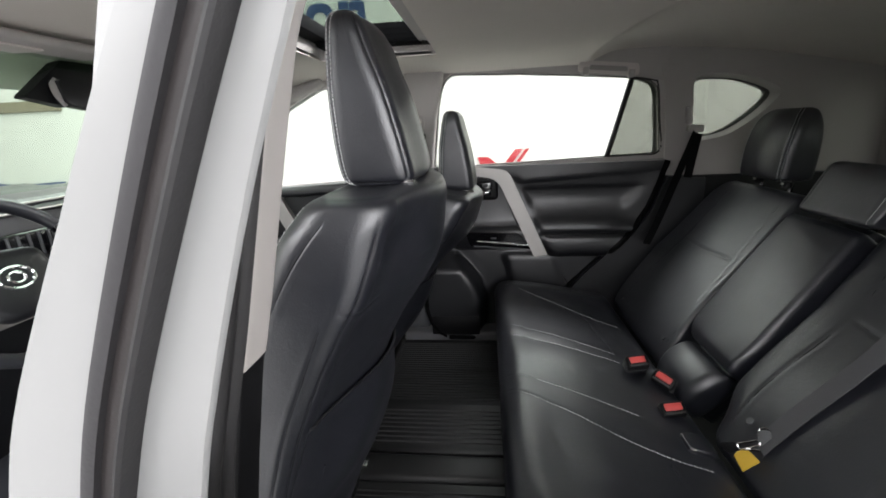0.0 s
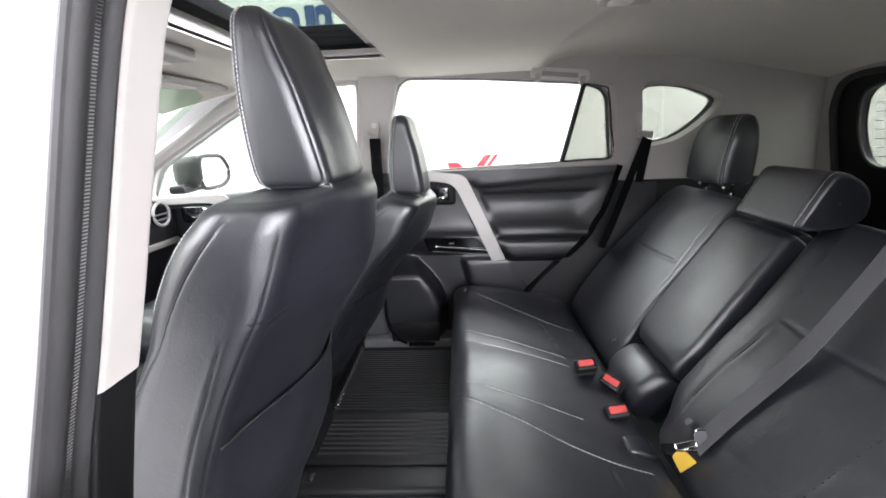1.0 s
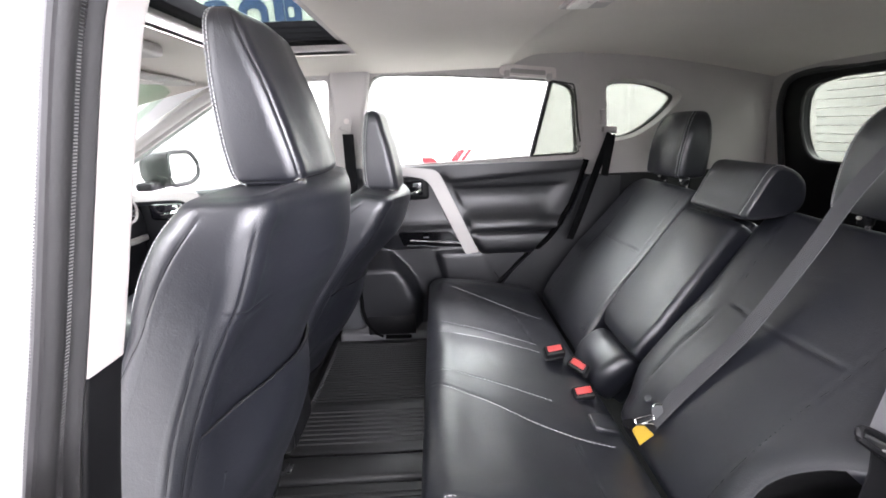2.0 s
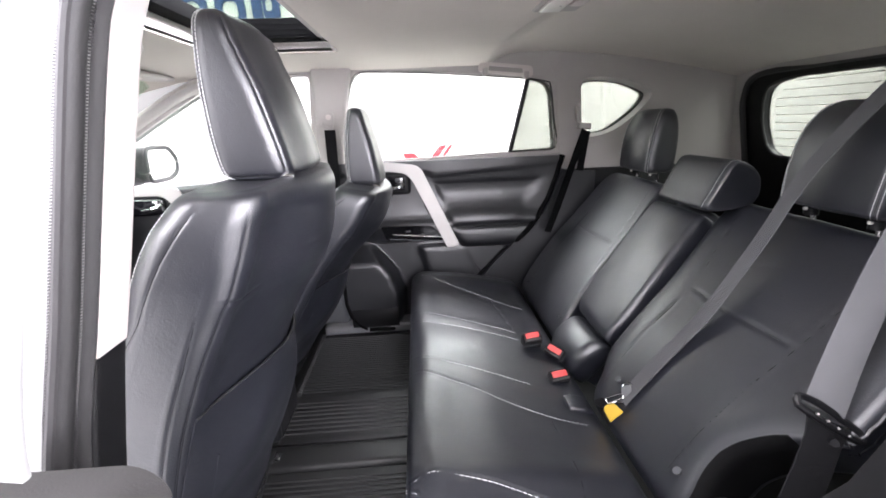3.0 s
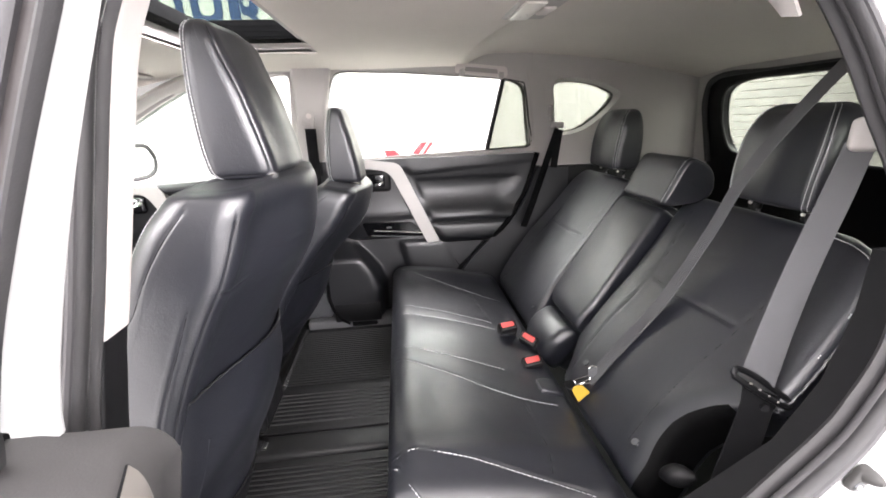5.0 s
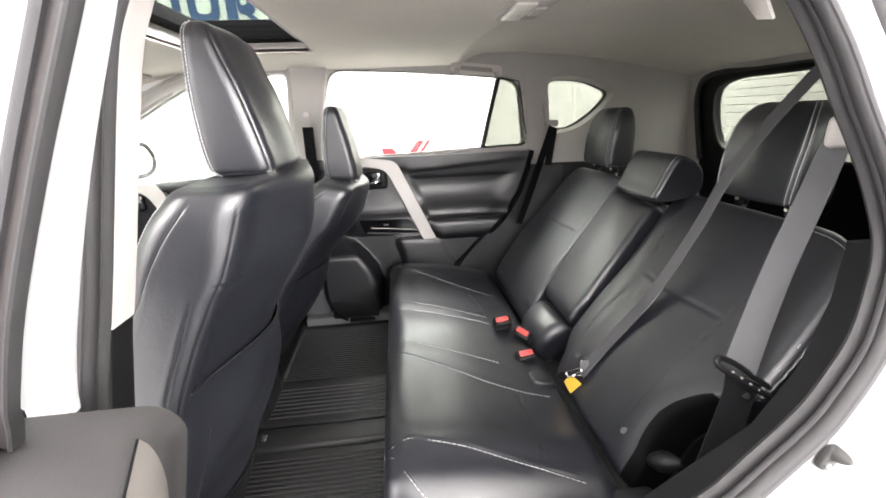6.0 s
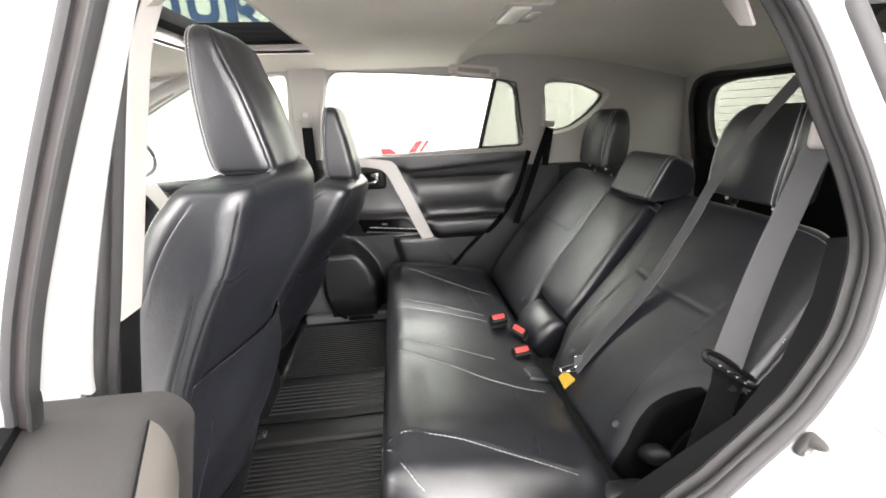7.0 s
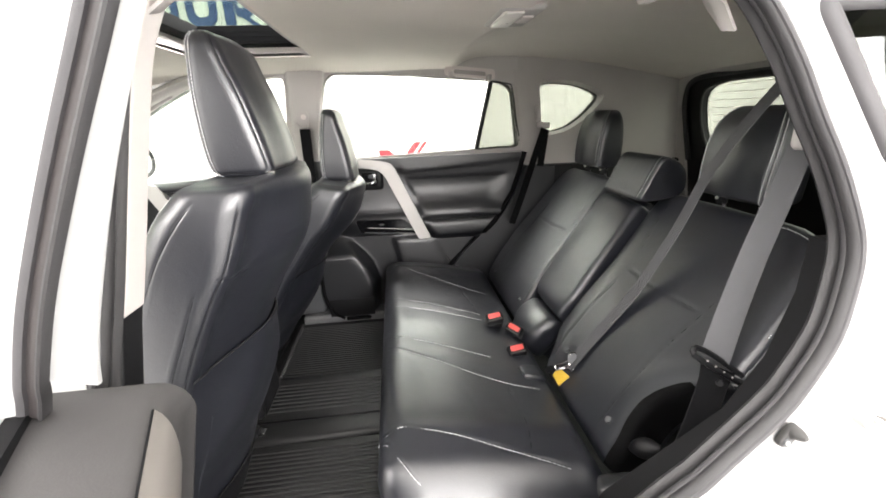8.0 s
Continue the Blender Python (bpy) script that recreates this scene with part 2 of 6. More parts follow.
def quilt(name, lo, nv, nu, grooves, parent, label="", mat=None, thread=True, dash=0.0046, thick=0.0008):
    """A padded skin over a loft. Each groove is (points, deep, wide, puff, stitches): a sewn furrow with the padding swelling beside it; stitches lists how far beside the furrow pale threads run."""
    g = dense(dense(lo.r, nv, False).transpose(1, 0, 2), nu, True).transpose(1, 0, 2)
    for at, end in ((0, 1), (-1, 0)):
        mid = g[at].mean(axis=0)
        caps = np.array([mid + (g[at] - mid) * q for q in (0.03, 0.4, 0.75, 0.93)])
        g = np.concatenate([caps, g]) if end else np.concatenate([g, caps[::-1]])
    du = np.roll(g, -1, axis=1) - np.roll(g, 1, axis=1)
    dv = np.gradient(g, axis=0)
    nn = np.cross(du, dv)
    nn /= np.maximum(np.linalg.norm(nn, axis=2, keepdims=True), 1e-9)
    out = np.sign(np.sum(nn[4:-4] * (g[4:-4] - g[4:-4].mean(axis=1, keepdims=True))))
    nn *= out
    flat, fn = g.reshape(-1, 3), nn.reshape(-1, 3)
    move = np.zeros(len(flat))
    for pts, deep, wide, puff, stitches in grooves:
        q = even(pts, wide * 0.5)
        reach = 8 * wide
        near = np.where(np.all((flat > q.min(axis=0) - reach) & (flat < q.max(axis=0) + reach), axis=1))[0]
        best, where = np.full(len(near), 9.0), np.zeros(len(near), int)
        for c in range(0, len(q), 60):
            gap = np.sqrt(((flat[near][:, None, :] - q[None, c:c + 60, :]) ** 2).sum(axis=2))
            at = gap.argmin(axis=1)
            closer = gap[np.arange(len(near)), at] < best
            where[closer], best[closer] = at[closer] + c, gap[np.arange(len(near)), at][closer]
        fade = np.clip(np.minimum(where, len(q) - 1 - where) * wide * 0.5 / 0.025, 0, 1)
        move[near] += groove_profile(best, deep, wide, puff) * fade
    skin = flat + fn * move[:, None]
    n, k = g.shape[:2]
    base = np.array(place_of(parent)) if parent is not None else np.zeros(3)
    idx = np.arange(n * k).reshape(n, k)
    a, b, c, d = idx[:-1], np.roll(idx, -1, axis=1)[:-1], np.roll(idx, -1, axis=1)[1:], idx[1:]
    quads = np.stack([a, b, c, d] if out > 0 else [d, c, b, a], axis=-1).reshape(-1, 4)
    me = bpy.data.meshes.new(name)
    me.from_pydata((skin - base).tolist(), [], quads.tolist())
    me.polygons.foreach_set("use_smooth", [True] * len(me.polygons))
    me.update()
    me.materials.append(mat or LEATHER)
    ob = new(name, me)
    ob.parent = parent
    if label:
        ob["label"] = label
    # sewing threads
    pale = bmesh.new()
    for pts, deep, wide, puff, stitches in grooves:
        q = even(pts, 0.006)
        ns = np.array([fn[np.argmin(((flat - p) ** 2).sum(axis=1))] for p in q])
        if thread and deep > 0.0012:
            part("seam", tube([Vector(p - m * deep * 0.92) for p, m in zip(q, ns)], 0.0009, 5), STITCH_DARK, ob)
        tang = np.gradient(q, axis=0)
        side_way = np.cross(tang, ns)
        side_way /= np.maximum(np.linalg.norm(side_way, axis=1, keepdims=True), 1e-9)
        for off in stitches:
            h = float(groove_profile(np.array(abs(off)), deep, wide, puff)) + 0.0004
            dashes([Vector(p + w * off + m * h) for p, w, m in zip(q, side_way, ns)], thick, dash, dash * 0.3, pale)
    if len(pale.verts):
        tagged(part("stitching", pale, THREAD, ob, "pale contrast stitching"), kind="stuff")
    else:
        pale.free()
    return ob


def side_of(lo, x, z, sign):
    """The place on a loft of level rings at x and z, on its side towards -y or +y."""
    v = int(np.argmin(abs(lo.r[:, :, 2].mean(axis=1) - z)))
    i = v if lo.r[v, 0, 2] <= z or v == 0 else v - 1
    i = min(i, len(lo.r) - 2)
    z0, z1 = lo.r[i, :, 2].mean(), lo.r[i + 1, :, 2].mean()
    f = min(max((z - z0) / max(z1 - z0, 1e-9), 0), 1)
    ring = lo.r[i] * (1 - f) + lo.r[i + 1] * f
    best = None
    for a, b in zip(ring, np.roll(ring, -1, axis=0)):
        if (a[0] - x) * (b[0] - x) <= 0 and abs(a[0] - b[0]) > 1e-9:
            t = (x - a[0]) / (b[0] - a[0])
            p = a + (b - a) * t
            if best is None or p[1] * sign > best[1] * sign:
                best = p
    if best is None:
        best = ring[np.argmin(abs(ring[:, 0] - x))]
    return Vector(best)


def rear_of(lo, y, z):
    """The place on a loft of level rings at y and z, on its side towards +x."""
    flip = Loft(lo.r[:, :, [1, 0, 2]])
    p = side_of(flip, y, z, 1)
    return Vector((p.y, p.x, p.z))


def tube(points, radius, sides=8, bm=None, closed=False, flat=1.0, up=(0, 0, 1)):
    """A round or flattened bar along points."""
    bm = bm or bmesh.new()
    pts = [Vector(p) for p in points]
    n = len(pts)
    rings = []
    prev = None
    for i, p in enumerate(pts):
        a = pts[(i - 1) % n] if (closed or i > 0) else p
        b = pts[(i + 1) % n] if (closed or i < n - 1) else p
        d = (b - a).normalized()
        s = d.cross(Vector(up))
        if s.length < 1e-3:
            s = prev or d.cross(Vector((1, 0.2, 0)))
        s.normalize()
        prev = s
        w = s.cross(d)
        r = radius[i] if isinstance(radius, (list, tuple)) else radius
        rings.append([bm.verts.new(p + s * r * math.cos(g) + w * r * flat * math.sin(g)) for g in [2 * math.pi * j / sides for j in range(sides)]])
    for i in range(n if closed else n - 1):
        a, b = rings[i], rings[(i + 1) % n]
        for j in range(sides):
            bm.faces.new((a[j], a[(j + 1) % sides], b[(j + 1) % sides], b[j]))
    if not closed:
        bm.faces.new(rings[0][::-1])
        bm.faces.new(rings[-1])
    return bm


def dashes(points, radius, on=0.0040, gap=0.0022, bm=None):
    """Stitches: short bars along a line."""
    bm = bm or bmesh.new()
    pts = [Vector(p) for p in points]
    d = [0.0]
    for a, b in zip(pts, pts[1:]):
        d.append(d[-1] + (b - a).length)

    def at(s):
        for i in range(len(pts) - 1):
            if s <= d[i + 1]:
                return pts[i].lerp(pts[i + 1], (s - d[i]) / max(1e-9, d[i + 1] - d[i]))
        return pts[-1]

    s = 0
    while s + on < d[-1]:
        tube([at(s), at(s + on / 2), at(s + on)], [radius * 0.6, radius, radius * 0.6], 5, bm)
        s += on + gap
    return bm


def ribbon(points, width, thick, across, bm=None):
    """A strap along points; across gives the direction of its width at each point, or once."""
    bm = bm or bmesh.new()
    pts = [Vector(p) for p in points]
    rings = []
    for i, p in enumerate(pts):
        c = Vector(across[i]) if isinstance(across[0], (list, tuple, Vector)) else Vector(across)
        d = (pts[min(i + 1, len(pts) - 1)] - pts[max(i - 1, 0)]).normalized()
        c = (c - d * c.dot(d)).normalized()
        n = d.cross(c)
        w = width[i] if isinstance(width, (list, tuple)) else width
        h, t = w / 2, thick / 2
        rings.append([bm.verts.new(p + c * a + n * b) for a, b in ((-h, 0), (-h * 0.96, t), (0, t * 1.15), (h * 0.96, t), (h, 0), (h * 0.96, -t), (0, -t * 1.15), (-h * 0.96, -t))])
    for a, b in zip(rings, rings[1:]):
        for j in range(8):
            bm.faces.new((a[j], a[(j + 1) % 8], b[(j + 1) % 8], b[j]))
    bm.faces.new(rings[0][::-1])
    bm.faces.new(rings[-1])
    return bm


def block(x0, x1, y0, y1, z0, z1, bevel=0.004, seg=2, bm=None, turn=None):
    """A box with rounded edges; turn: a matrix put on it."""
    own = bmesh.new()
    bmesh.ops.create_cube(own, size=1)
    bmesh.ops.scale(own, vec=(x1 - x0, y1 - y0, z1 - z0), verts=own.verts)
    bmesh.ops.translate(own, vec=((x0 + x1) / 2, (y0 + y1) / 2, (z0 + z1) / 2), verts=own.verts)
    if bevel:
        bmesh.ops.bevel(own, geom=own.edges[:], offset=bevel, segments=seg, profile=0.5, affect="EDGES")
    if turn is not None:
        bmesh.ops.transform(own, matrix=turn, verts=own.verts)
    if bm is None:
        return own
    me = bpy.data.meshes.new("tmp")
    own.to_mesh(me)
    own.free()
    bm.from_mesh(me)
    bpy.data.meshes.remove(me)
    return bm


def soft_loop(points, k=5):
    """A closed outline through points, smoothed."""
    p = [tuple(q) for q in points]
    a = np.array(p, float)
    n = len(a)
    out = []
    for i in range(n):
        p0, p1, p2, p3 = a[i - 1], a[i], a[(i + 1) % n], a[(i + 2) % n]
        for j in range(k):
            t = j / k
            out.append(0.5 * (2 * p1 + (p2 - p0) * t + (2 * p0 - 5 * p1 + 4 * p2 - p3) * t * t + (3 * p1 - p0 - 3 * p2 + p3) * t ** 3))
    return [tuple(q) for q in out]


def round_corners(points, r, k=5):
    """A closed outline with its corners rounded to the radius r (one number, or one a corner)."""
    n = len(points)
    out = []
    for i in range(n):
        p, a, b = Vector(points[i]), Vector(points[i - 1]), Vector(points[(i + 1) % n])
        rr = r[i] if isinstance(r, (list, tuple)) else r
        da, db = (a - p), (b - p)
        c = min(rr, 0.45 * da.length, 0.45 * db.length)
        s, e = p + da.normalized() * c, p + db.normalized() * c
        for j in range(k + 1):
            t = j / k
            out.append(tuple(s * (1 - t) ** 2 + p * 2 * t * (1 - t) + e * t * t))
    return out


def plate(outline, holes, at, thick, bm=None):
    """A sheet with holes: outlines in two coordinates, put into space by at(a, b, depth), thick metres deep."""
    own = bmesh.new()
    loops = []
    for loop in [outline] + list(holes):
        front = [own.verts.new(at(a, b, 0.0)) for a, b in loop]
        loops.append(front)
        for i in range(len(front)):
            own.edges.new((front[i], front[(i + 1) % len(front)]))
    bmesh.ops.triangle_fill(own, use_beauty=True, use_dissolve=False, edges=own.edges[:])
    faces = [[v.index for v in f.verts] for f in (own.verts.index_update() or own.faces)]
    coords2 = [p for loop in [outline] + list(holes) for p in loop]
    n = len(coords2)
    back = [own.verts.new(at(a, b, thick)) for a, b in coords2]
    own.verts.ensure_lookup_table()
    for f in faces:
        own.faces.new([own.verts[n + i] for i in f][::-1])
    s = 0
    for loop in loops:
        k = len(loop)
        for i in range(k):
            j = (i + 1) % k
            own.faces.new((own.verts[s + i], own.verts[s + j], own.verts[n + s + j], own.verts[n + s + i]))
        s += k
    if bm is None:
        return own
    me = bpy.data.meshes.new("tmp")
    own.to_mesh(me)
    own.free()
    bm.from_mesh(me)
    bpy.data.meshes.remove(me)
    return bm


def sheet(fn, us, vs, thick=0.0, skip=None):
    """A grid skin: fn(u, v) gives places."""
    bm = bmesh.new()
    g = [[bm.verts.new(fn(u, v)) for v in vs] for u in us]
    for i in range(len(us) - 1):
        for j in range(len(vs) - 1):
            if skip and skip((us[i] + us[i + 1]) / 2, (vs[j] + vs[j + 1]) / 2):
                continue
            bm.faces.new((g[i][j], g[i + 1][j], g[i + 1][j + 1], g[i][j + 1]))
    loose = [v for v in bm.verts if not v.link_faces]
    bmesh.ops.delete(bm, geom=loose, context="VERTS")
    if thick:
        bmesh.ops.recalc_face_normals(bm, faces=bm.faces)
        bmesh.ops.solidify(bm, geom=bm.faces[:], thickness=thick)
    return bm


def line(a, b, n):
    a, b = Vector(a), Vector(b)
    return [a.lerp(b, i / (n - 1)) for i in range(n)]


def smooth_path(points, k=6):
    return [Vector(p) for p in catmull(points, k)]


def smooth_pairs(points, k=6):
    return [tuple(p) for p in catmull(points, k)]


def steps(a, b, n):
    return [a + (b - a) * i / n for i in range(n + 1)]


# ---- showroom ----
def room_box():
    structure("ground", block(-9, 9, -8, 4.2, -0.12, 0.0, 0), GROUND, "pale glossy coated showroom floor", "floor", False)
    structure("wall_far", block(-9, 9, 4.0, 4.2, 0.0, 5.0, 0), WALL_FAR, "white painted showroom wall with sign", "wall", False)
    structure("wall_near", block(-9, 9, -8.2, -8, 0.0, 5.0, 0), WALL_DIM, "grey painted showroom wall", "wall", False)
    structure("wall_rear", block(9, 9.2, -8.2, 4.2, 0.0, 5.0, 0), WALL_WHITE, "white painted showroom wall", "wall", False)
    structure("wall_front", block(-9.2, -9, -8.2, 4.2, 0.0, 5.0, 0), WALL_WHITE, "white painted showroom wall", "wall", False)
    structure("ceiling", block(-9.2, 9.2, -8.2, 4.2, 5.0, 5.15, 0), WALL_WHITE, "white painted showroom ceiling", "ceiling", False)


room_box()


def wall_sign():
    """Blue letter-like shapes and red strokes on the far wall."""
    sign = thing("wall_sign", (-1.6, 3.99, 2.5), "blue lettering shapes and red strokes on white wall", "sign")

    def at(a, b, d):
        return (a, 3.985 + d, b)

    def ring(cx, cz, w, h):
        outer = round_corners([(cx - w, cz - h), (cx + w, cz - h), (cx + w, cz + h), (cx - w, cz + h)], w * 0.9, 6)
        inner = round_corners([(cx - w * 0.5, cz - h * 0.5), (cx + w * 0.5, cz - h * 0.5), (cx + w * 0.5, cz + h * 0.5), (cx - w * 0.5, cz + h * 0.5)], w * 0.45, 6)
        return plate(outer, [inner], at, 0.014)

    part("blue_ring", ring(-2.05, 2.60, 0.16, 0.19), BLUE, sign, "", False)
    part("blue_ring", ring(-1.65, 2.60, 0.16, 0.19), BLUE, sign, "", False)
    bar = plate([(-1.42, 2.41), (-1.31, 2.41), (-1.31, 2.79), (-1.42, 2.79)], [], at, 0.014)
    plate(round_corners([(-1.30, 2.50), (-1.12, 2.50), (-1.12, 2.79), (-1.30, 2.79)], 0.06), [round_corners([(-1.27, 2.59), (-1.20, 2.59), (-1.20, 2.70), (-1.27, 2.70)], 0.03)], at, 0.014, bar)
    plate([(-1.24, 2.5), (-1.12, 2.41), (-1.04, 2.41), (-1.16, 2.5)], [], at, 0.014, bar)
    part("blue_bar", bar, BLUE, sign, "", False)
    part("blue_bar", plate([(-2.54, 2.41), (-2.43, 2.41), (-2.43, 2.79), (-2.54, 2.79)], [], at, 0.014), BLUE, sign, "", False)
    part("blue_bar", plate([(-2.36, 2.41), (-2.27, 2.41), (-2.27, 2.79), (-2.36, 2.79)], [], at, 0.014), BLUE, sign, "", False)
    slant = plate([(-2.54, 2.79), (-2.43, 2.79), (-2.375, 2.62), (-2.405, 2.50), (-2.44, 2.55)], [], lambda a, b, d: at(a, b, d - 0.003), 0.014)
    plate([(-2.36, 2.79), (-2.27, 2.79), (-2.385, 2.50), (-2.42, 2.60)], [], lambda a, b, d: at(a, b, d - 0.006), 0.014, slant)
    part("blue_slant", slant, BLUE, sign, "", False)
    part("red_stroke", plate([(-2.85, 2.68), (-2.73, 2.68), (-2.5, 3.0), (-2.62, 3.0)], [], at, 0.014), SIGN_RED, sign, "", False)
    strip = thing("wall_banner", (-6.1, 3.99, 0.85), "blue painted strip low on white wall", "banner")
    part("strip", plate([(-7.4, 0.80), (-6.2, 0.80), (-6.2, 0.865), (-6.5, 0.89), (-7.4, 0.89)], [], at, 0.010), BLUE, strip, "", False)
    part("strip", plate([(-6.0, 0.84), (-5.5, 0.84), (-5.5, 0.895), (-6.0, 0.875)], [], at, 0.010), BLUE, strip, "", False)
    ledge = thing("wall_board", (-6.0, 3.98, 1.88), "pale brown speckled board on white wall", "board")
    part("panel", block(-7.6, -5.24, 3.955, 3.998, 1.80, 1.935, 0.01, 2), BOARD_BROWN, ledge, "", False)
    low = thing("wall_stripes", (0.45, 3.99, 0.9), "slanted red stripes painted on white wall", "sign")
    part("red_stroke", plate([(0.33, 0.77), (0.42, 0.77), (0.66, 1.09), (0.57, 1.09)], [], at, 0.014), SIGN_RED, low, "", False)
    part("red_stroke", plate([(0.455, 0.77), (0.50, 0.77), (0.74, 1.09), (0.695, 1.09)], [], at, 0.014), SIGN_RED, low, "", False)
    part("red_stroke", plate([(0.12, 1.01), (0.25, 1.01), (0.42, 0.86), (0.30, 0.80), (0.15, 0.92)], [], at, 0.014), SIGN_RED, low, "", False)


wall_sign()


# ---- car shell ----
def side(z):
    """How far the body's side lies from the middle line: it leans in above the sill."""
    return 0.79 - 0.22 * (max(z, 0.88) - 1.15)


structure("car_floor", block(-1.5, 1.85, -0.80, 0.80, 0.28, 0.40, 0.01), CARPET, "black carpeted car floor", "floor")


SUN = (-0.345, 0.05, -0.37, 0.37)


def crease(y):
    """Where the headliner's front part ends and steps up."""
    return float(np.interp(y, [-0.66, -0.24, -0.05, 0.17, 0.57, 0.66], [0.66, 0.646, 0.612, 0.590, 0.590, 0.60]))


def roof_z(x, y):
    z = 1.612
    c = crease(y)
    if x > c:
        t = min((x - c) / 0.13, 1.0)
        z += 0.042 * math.sin(t * math.pi / 2)
    if x > 0.9:
        z -= 0.125 * ((x - 0.9) / 0.85) ** 1.6
    if x < -0.45:
        z -= 0.10 * ((-0.45 - x) / 0.5) ** 1.3
    e = abs(y)
    if e > 0.42:
        z -= 0.030 * ((e - 0.42) / 0.26) ** 2
    return z


def headliner():
    xs = sorted(set(steps(-0.95, SUN[0], 8) + steps(SUN[0], SUN[1], 4) + steps(SUN[1], 0.6, 7) + [0.592, 0.608] + steps(0.6, 0.9, 12) + steps(0.9, 1.74, 10)))
    ys = sorted(set(steps(-0.66, SUN[2], 9) + steps(SUN[2], SUN[3], 6) + steps(SUN[3], 0.66, 9)))
    bend = lambda x, y: x + (crease(y) - 0.6) * max(0.0, 1 - abs(x - 0.6) / 0.3)
    inside = lambda x, y: SUN[0] < x < SUN[1] and SUN[2] < y < SUN[3]
    structure("headliner", sheet(lambda x, y: (bend(x, y), y, roof_z(bend(x, y), y)), xs, ys, 0.012, inside), HEADLINER, "beige-grey cloth headliner with sunroof opening", "headliner")
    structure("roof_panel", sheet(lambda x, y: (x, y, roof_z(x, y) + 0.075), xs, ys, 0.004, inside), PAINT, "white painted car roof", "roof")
    sun = thing("sunroof", ((SUN[0] + SUN[1]) / 2, 0, 1.62), "closed tinted glass sunroof with black rails", "sunroof")
    x0, x1, y0, y1 = SUN
    edge = round_corners([(x0, y0), (x1, y0), (x1, y1), (x0, y1)], 0.02, 4)
    outer = round_corners([(x0 - 0.022, y0 - 0.022), (x1 + 0.036, y0 - 0.022), (x1 + 0.036, y1 + 0.022), (x0 - 0.022, y1 + 0.022)], 0.035, 4)
    part("opening_trim", plate(outer, [edge], lambda a, b, d: (a, b, 1.6035 + d), 0.014), PILLAR, sun)
    # dark tube paints the shaded gap between trim and headliner
    part("trim_edge_shade", tube([(a, b, 1.6045) for a, b in outer], 0.0045, 6, None, True), GREY_PLASTIC, sun)
    part("shaft", plate(round_corners([(x0 - 0.008, y0 - 0.008), (x1 + 0.008, y0 - 0.008), (x1 + 0.008, y1 + 0.008), (x0 - 0.008, y1 + 0.008)], 0.02, 4), [edge], lambda a, b, d: (a, b, 1.6175 + d), 0.03), PILLAR, sun)
    part("rail", block(x0 + 0.01, x1, y1 - 0.075, y1 + 0.005, 1.632, 1.690, 0.004), SEAM, sun)
    part("rail", block(x0 + 0.01, x1, y0 - 0.005, y0 + 0.075, 1.632, 1.690, 0.004), SEAM, sun)
    part("front_seal", block(x0 - 0.03, x0 + 0.05, y0, y1, 1.650, 1.690, 0.004), SEAM, sun)
    for i in range(3):
        part("rail_groove", block(x0 + 0.03, x1 - 0.03, y1 - 0.077 + 0.0, y1 - 0.0745, 1.640 + i * 0.015, 1.645 + i * 0.015, 0), SEAM, sun)
    pane = part("pane", block(x0, x1 + 0.03, y0 + 0.0, y1 - 0.0, 1.692, 1.697, 0), GLASS_ROOF, sun)
    pane.visible_shadow = False
    part("shade_edge", block(x1 - 0.050, x1 + 0.012, y0 + 0.01, y1 - 0.01, 1.632, 1.648, 0.004), PILLAR, sun)
    # handle recess drawn as a block in the shade colour
    part("shade_handle", block(x1 + 0.008, x1 + 0.028, -0.19, -0.12, 1.6025, 1.608, 0.002), SLOT_SHADE, sun)


headliner()


# the near rear-door opening
OPEN_NEAR = [(-0.035, 1.06), (-0.027, 1.12), (-0.013, 1.20), (0.002, 1.30), (0.020, 1.42), (0.033, 1.475), (0.062, 1.53), (0.12, 1.560), (0.35, 1.580), (0.58, 1.573), (0.70, 1.556), (0.765, 1.530),
             (0.802, 1.495), (0.842, 1.430), (0.874, 1.360), (0.908, 1.290), (0.933, 1.218), (0.938, 1.177), (0.931, 1.135), (0.907, 1.065), (0.862, 1.003), (0.822, 0.962), (0.730, 0.893),
             (0.66, 0.835), (0.60, 0.765), (0.52, 0.60), (0.43, 0.50), (0.2, 0.472), (0.02, 0.478), (-0.025, 0.53), (-0.040, 0.70), (-0.042, 0.90)]


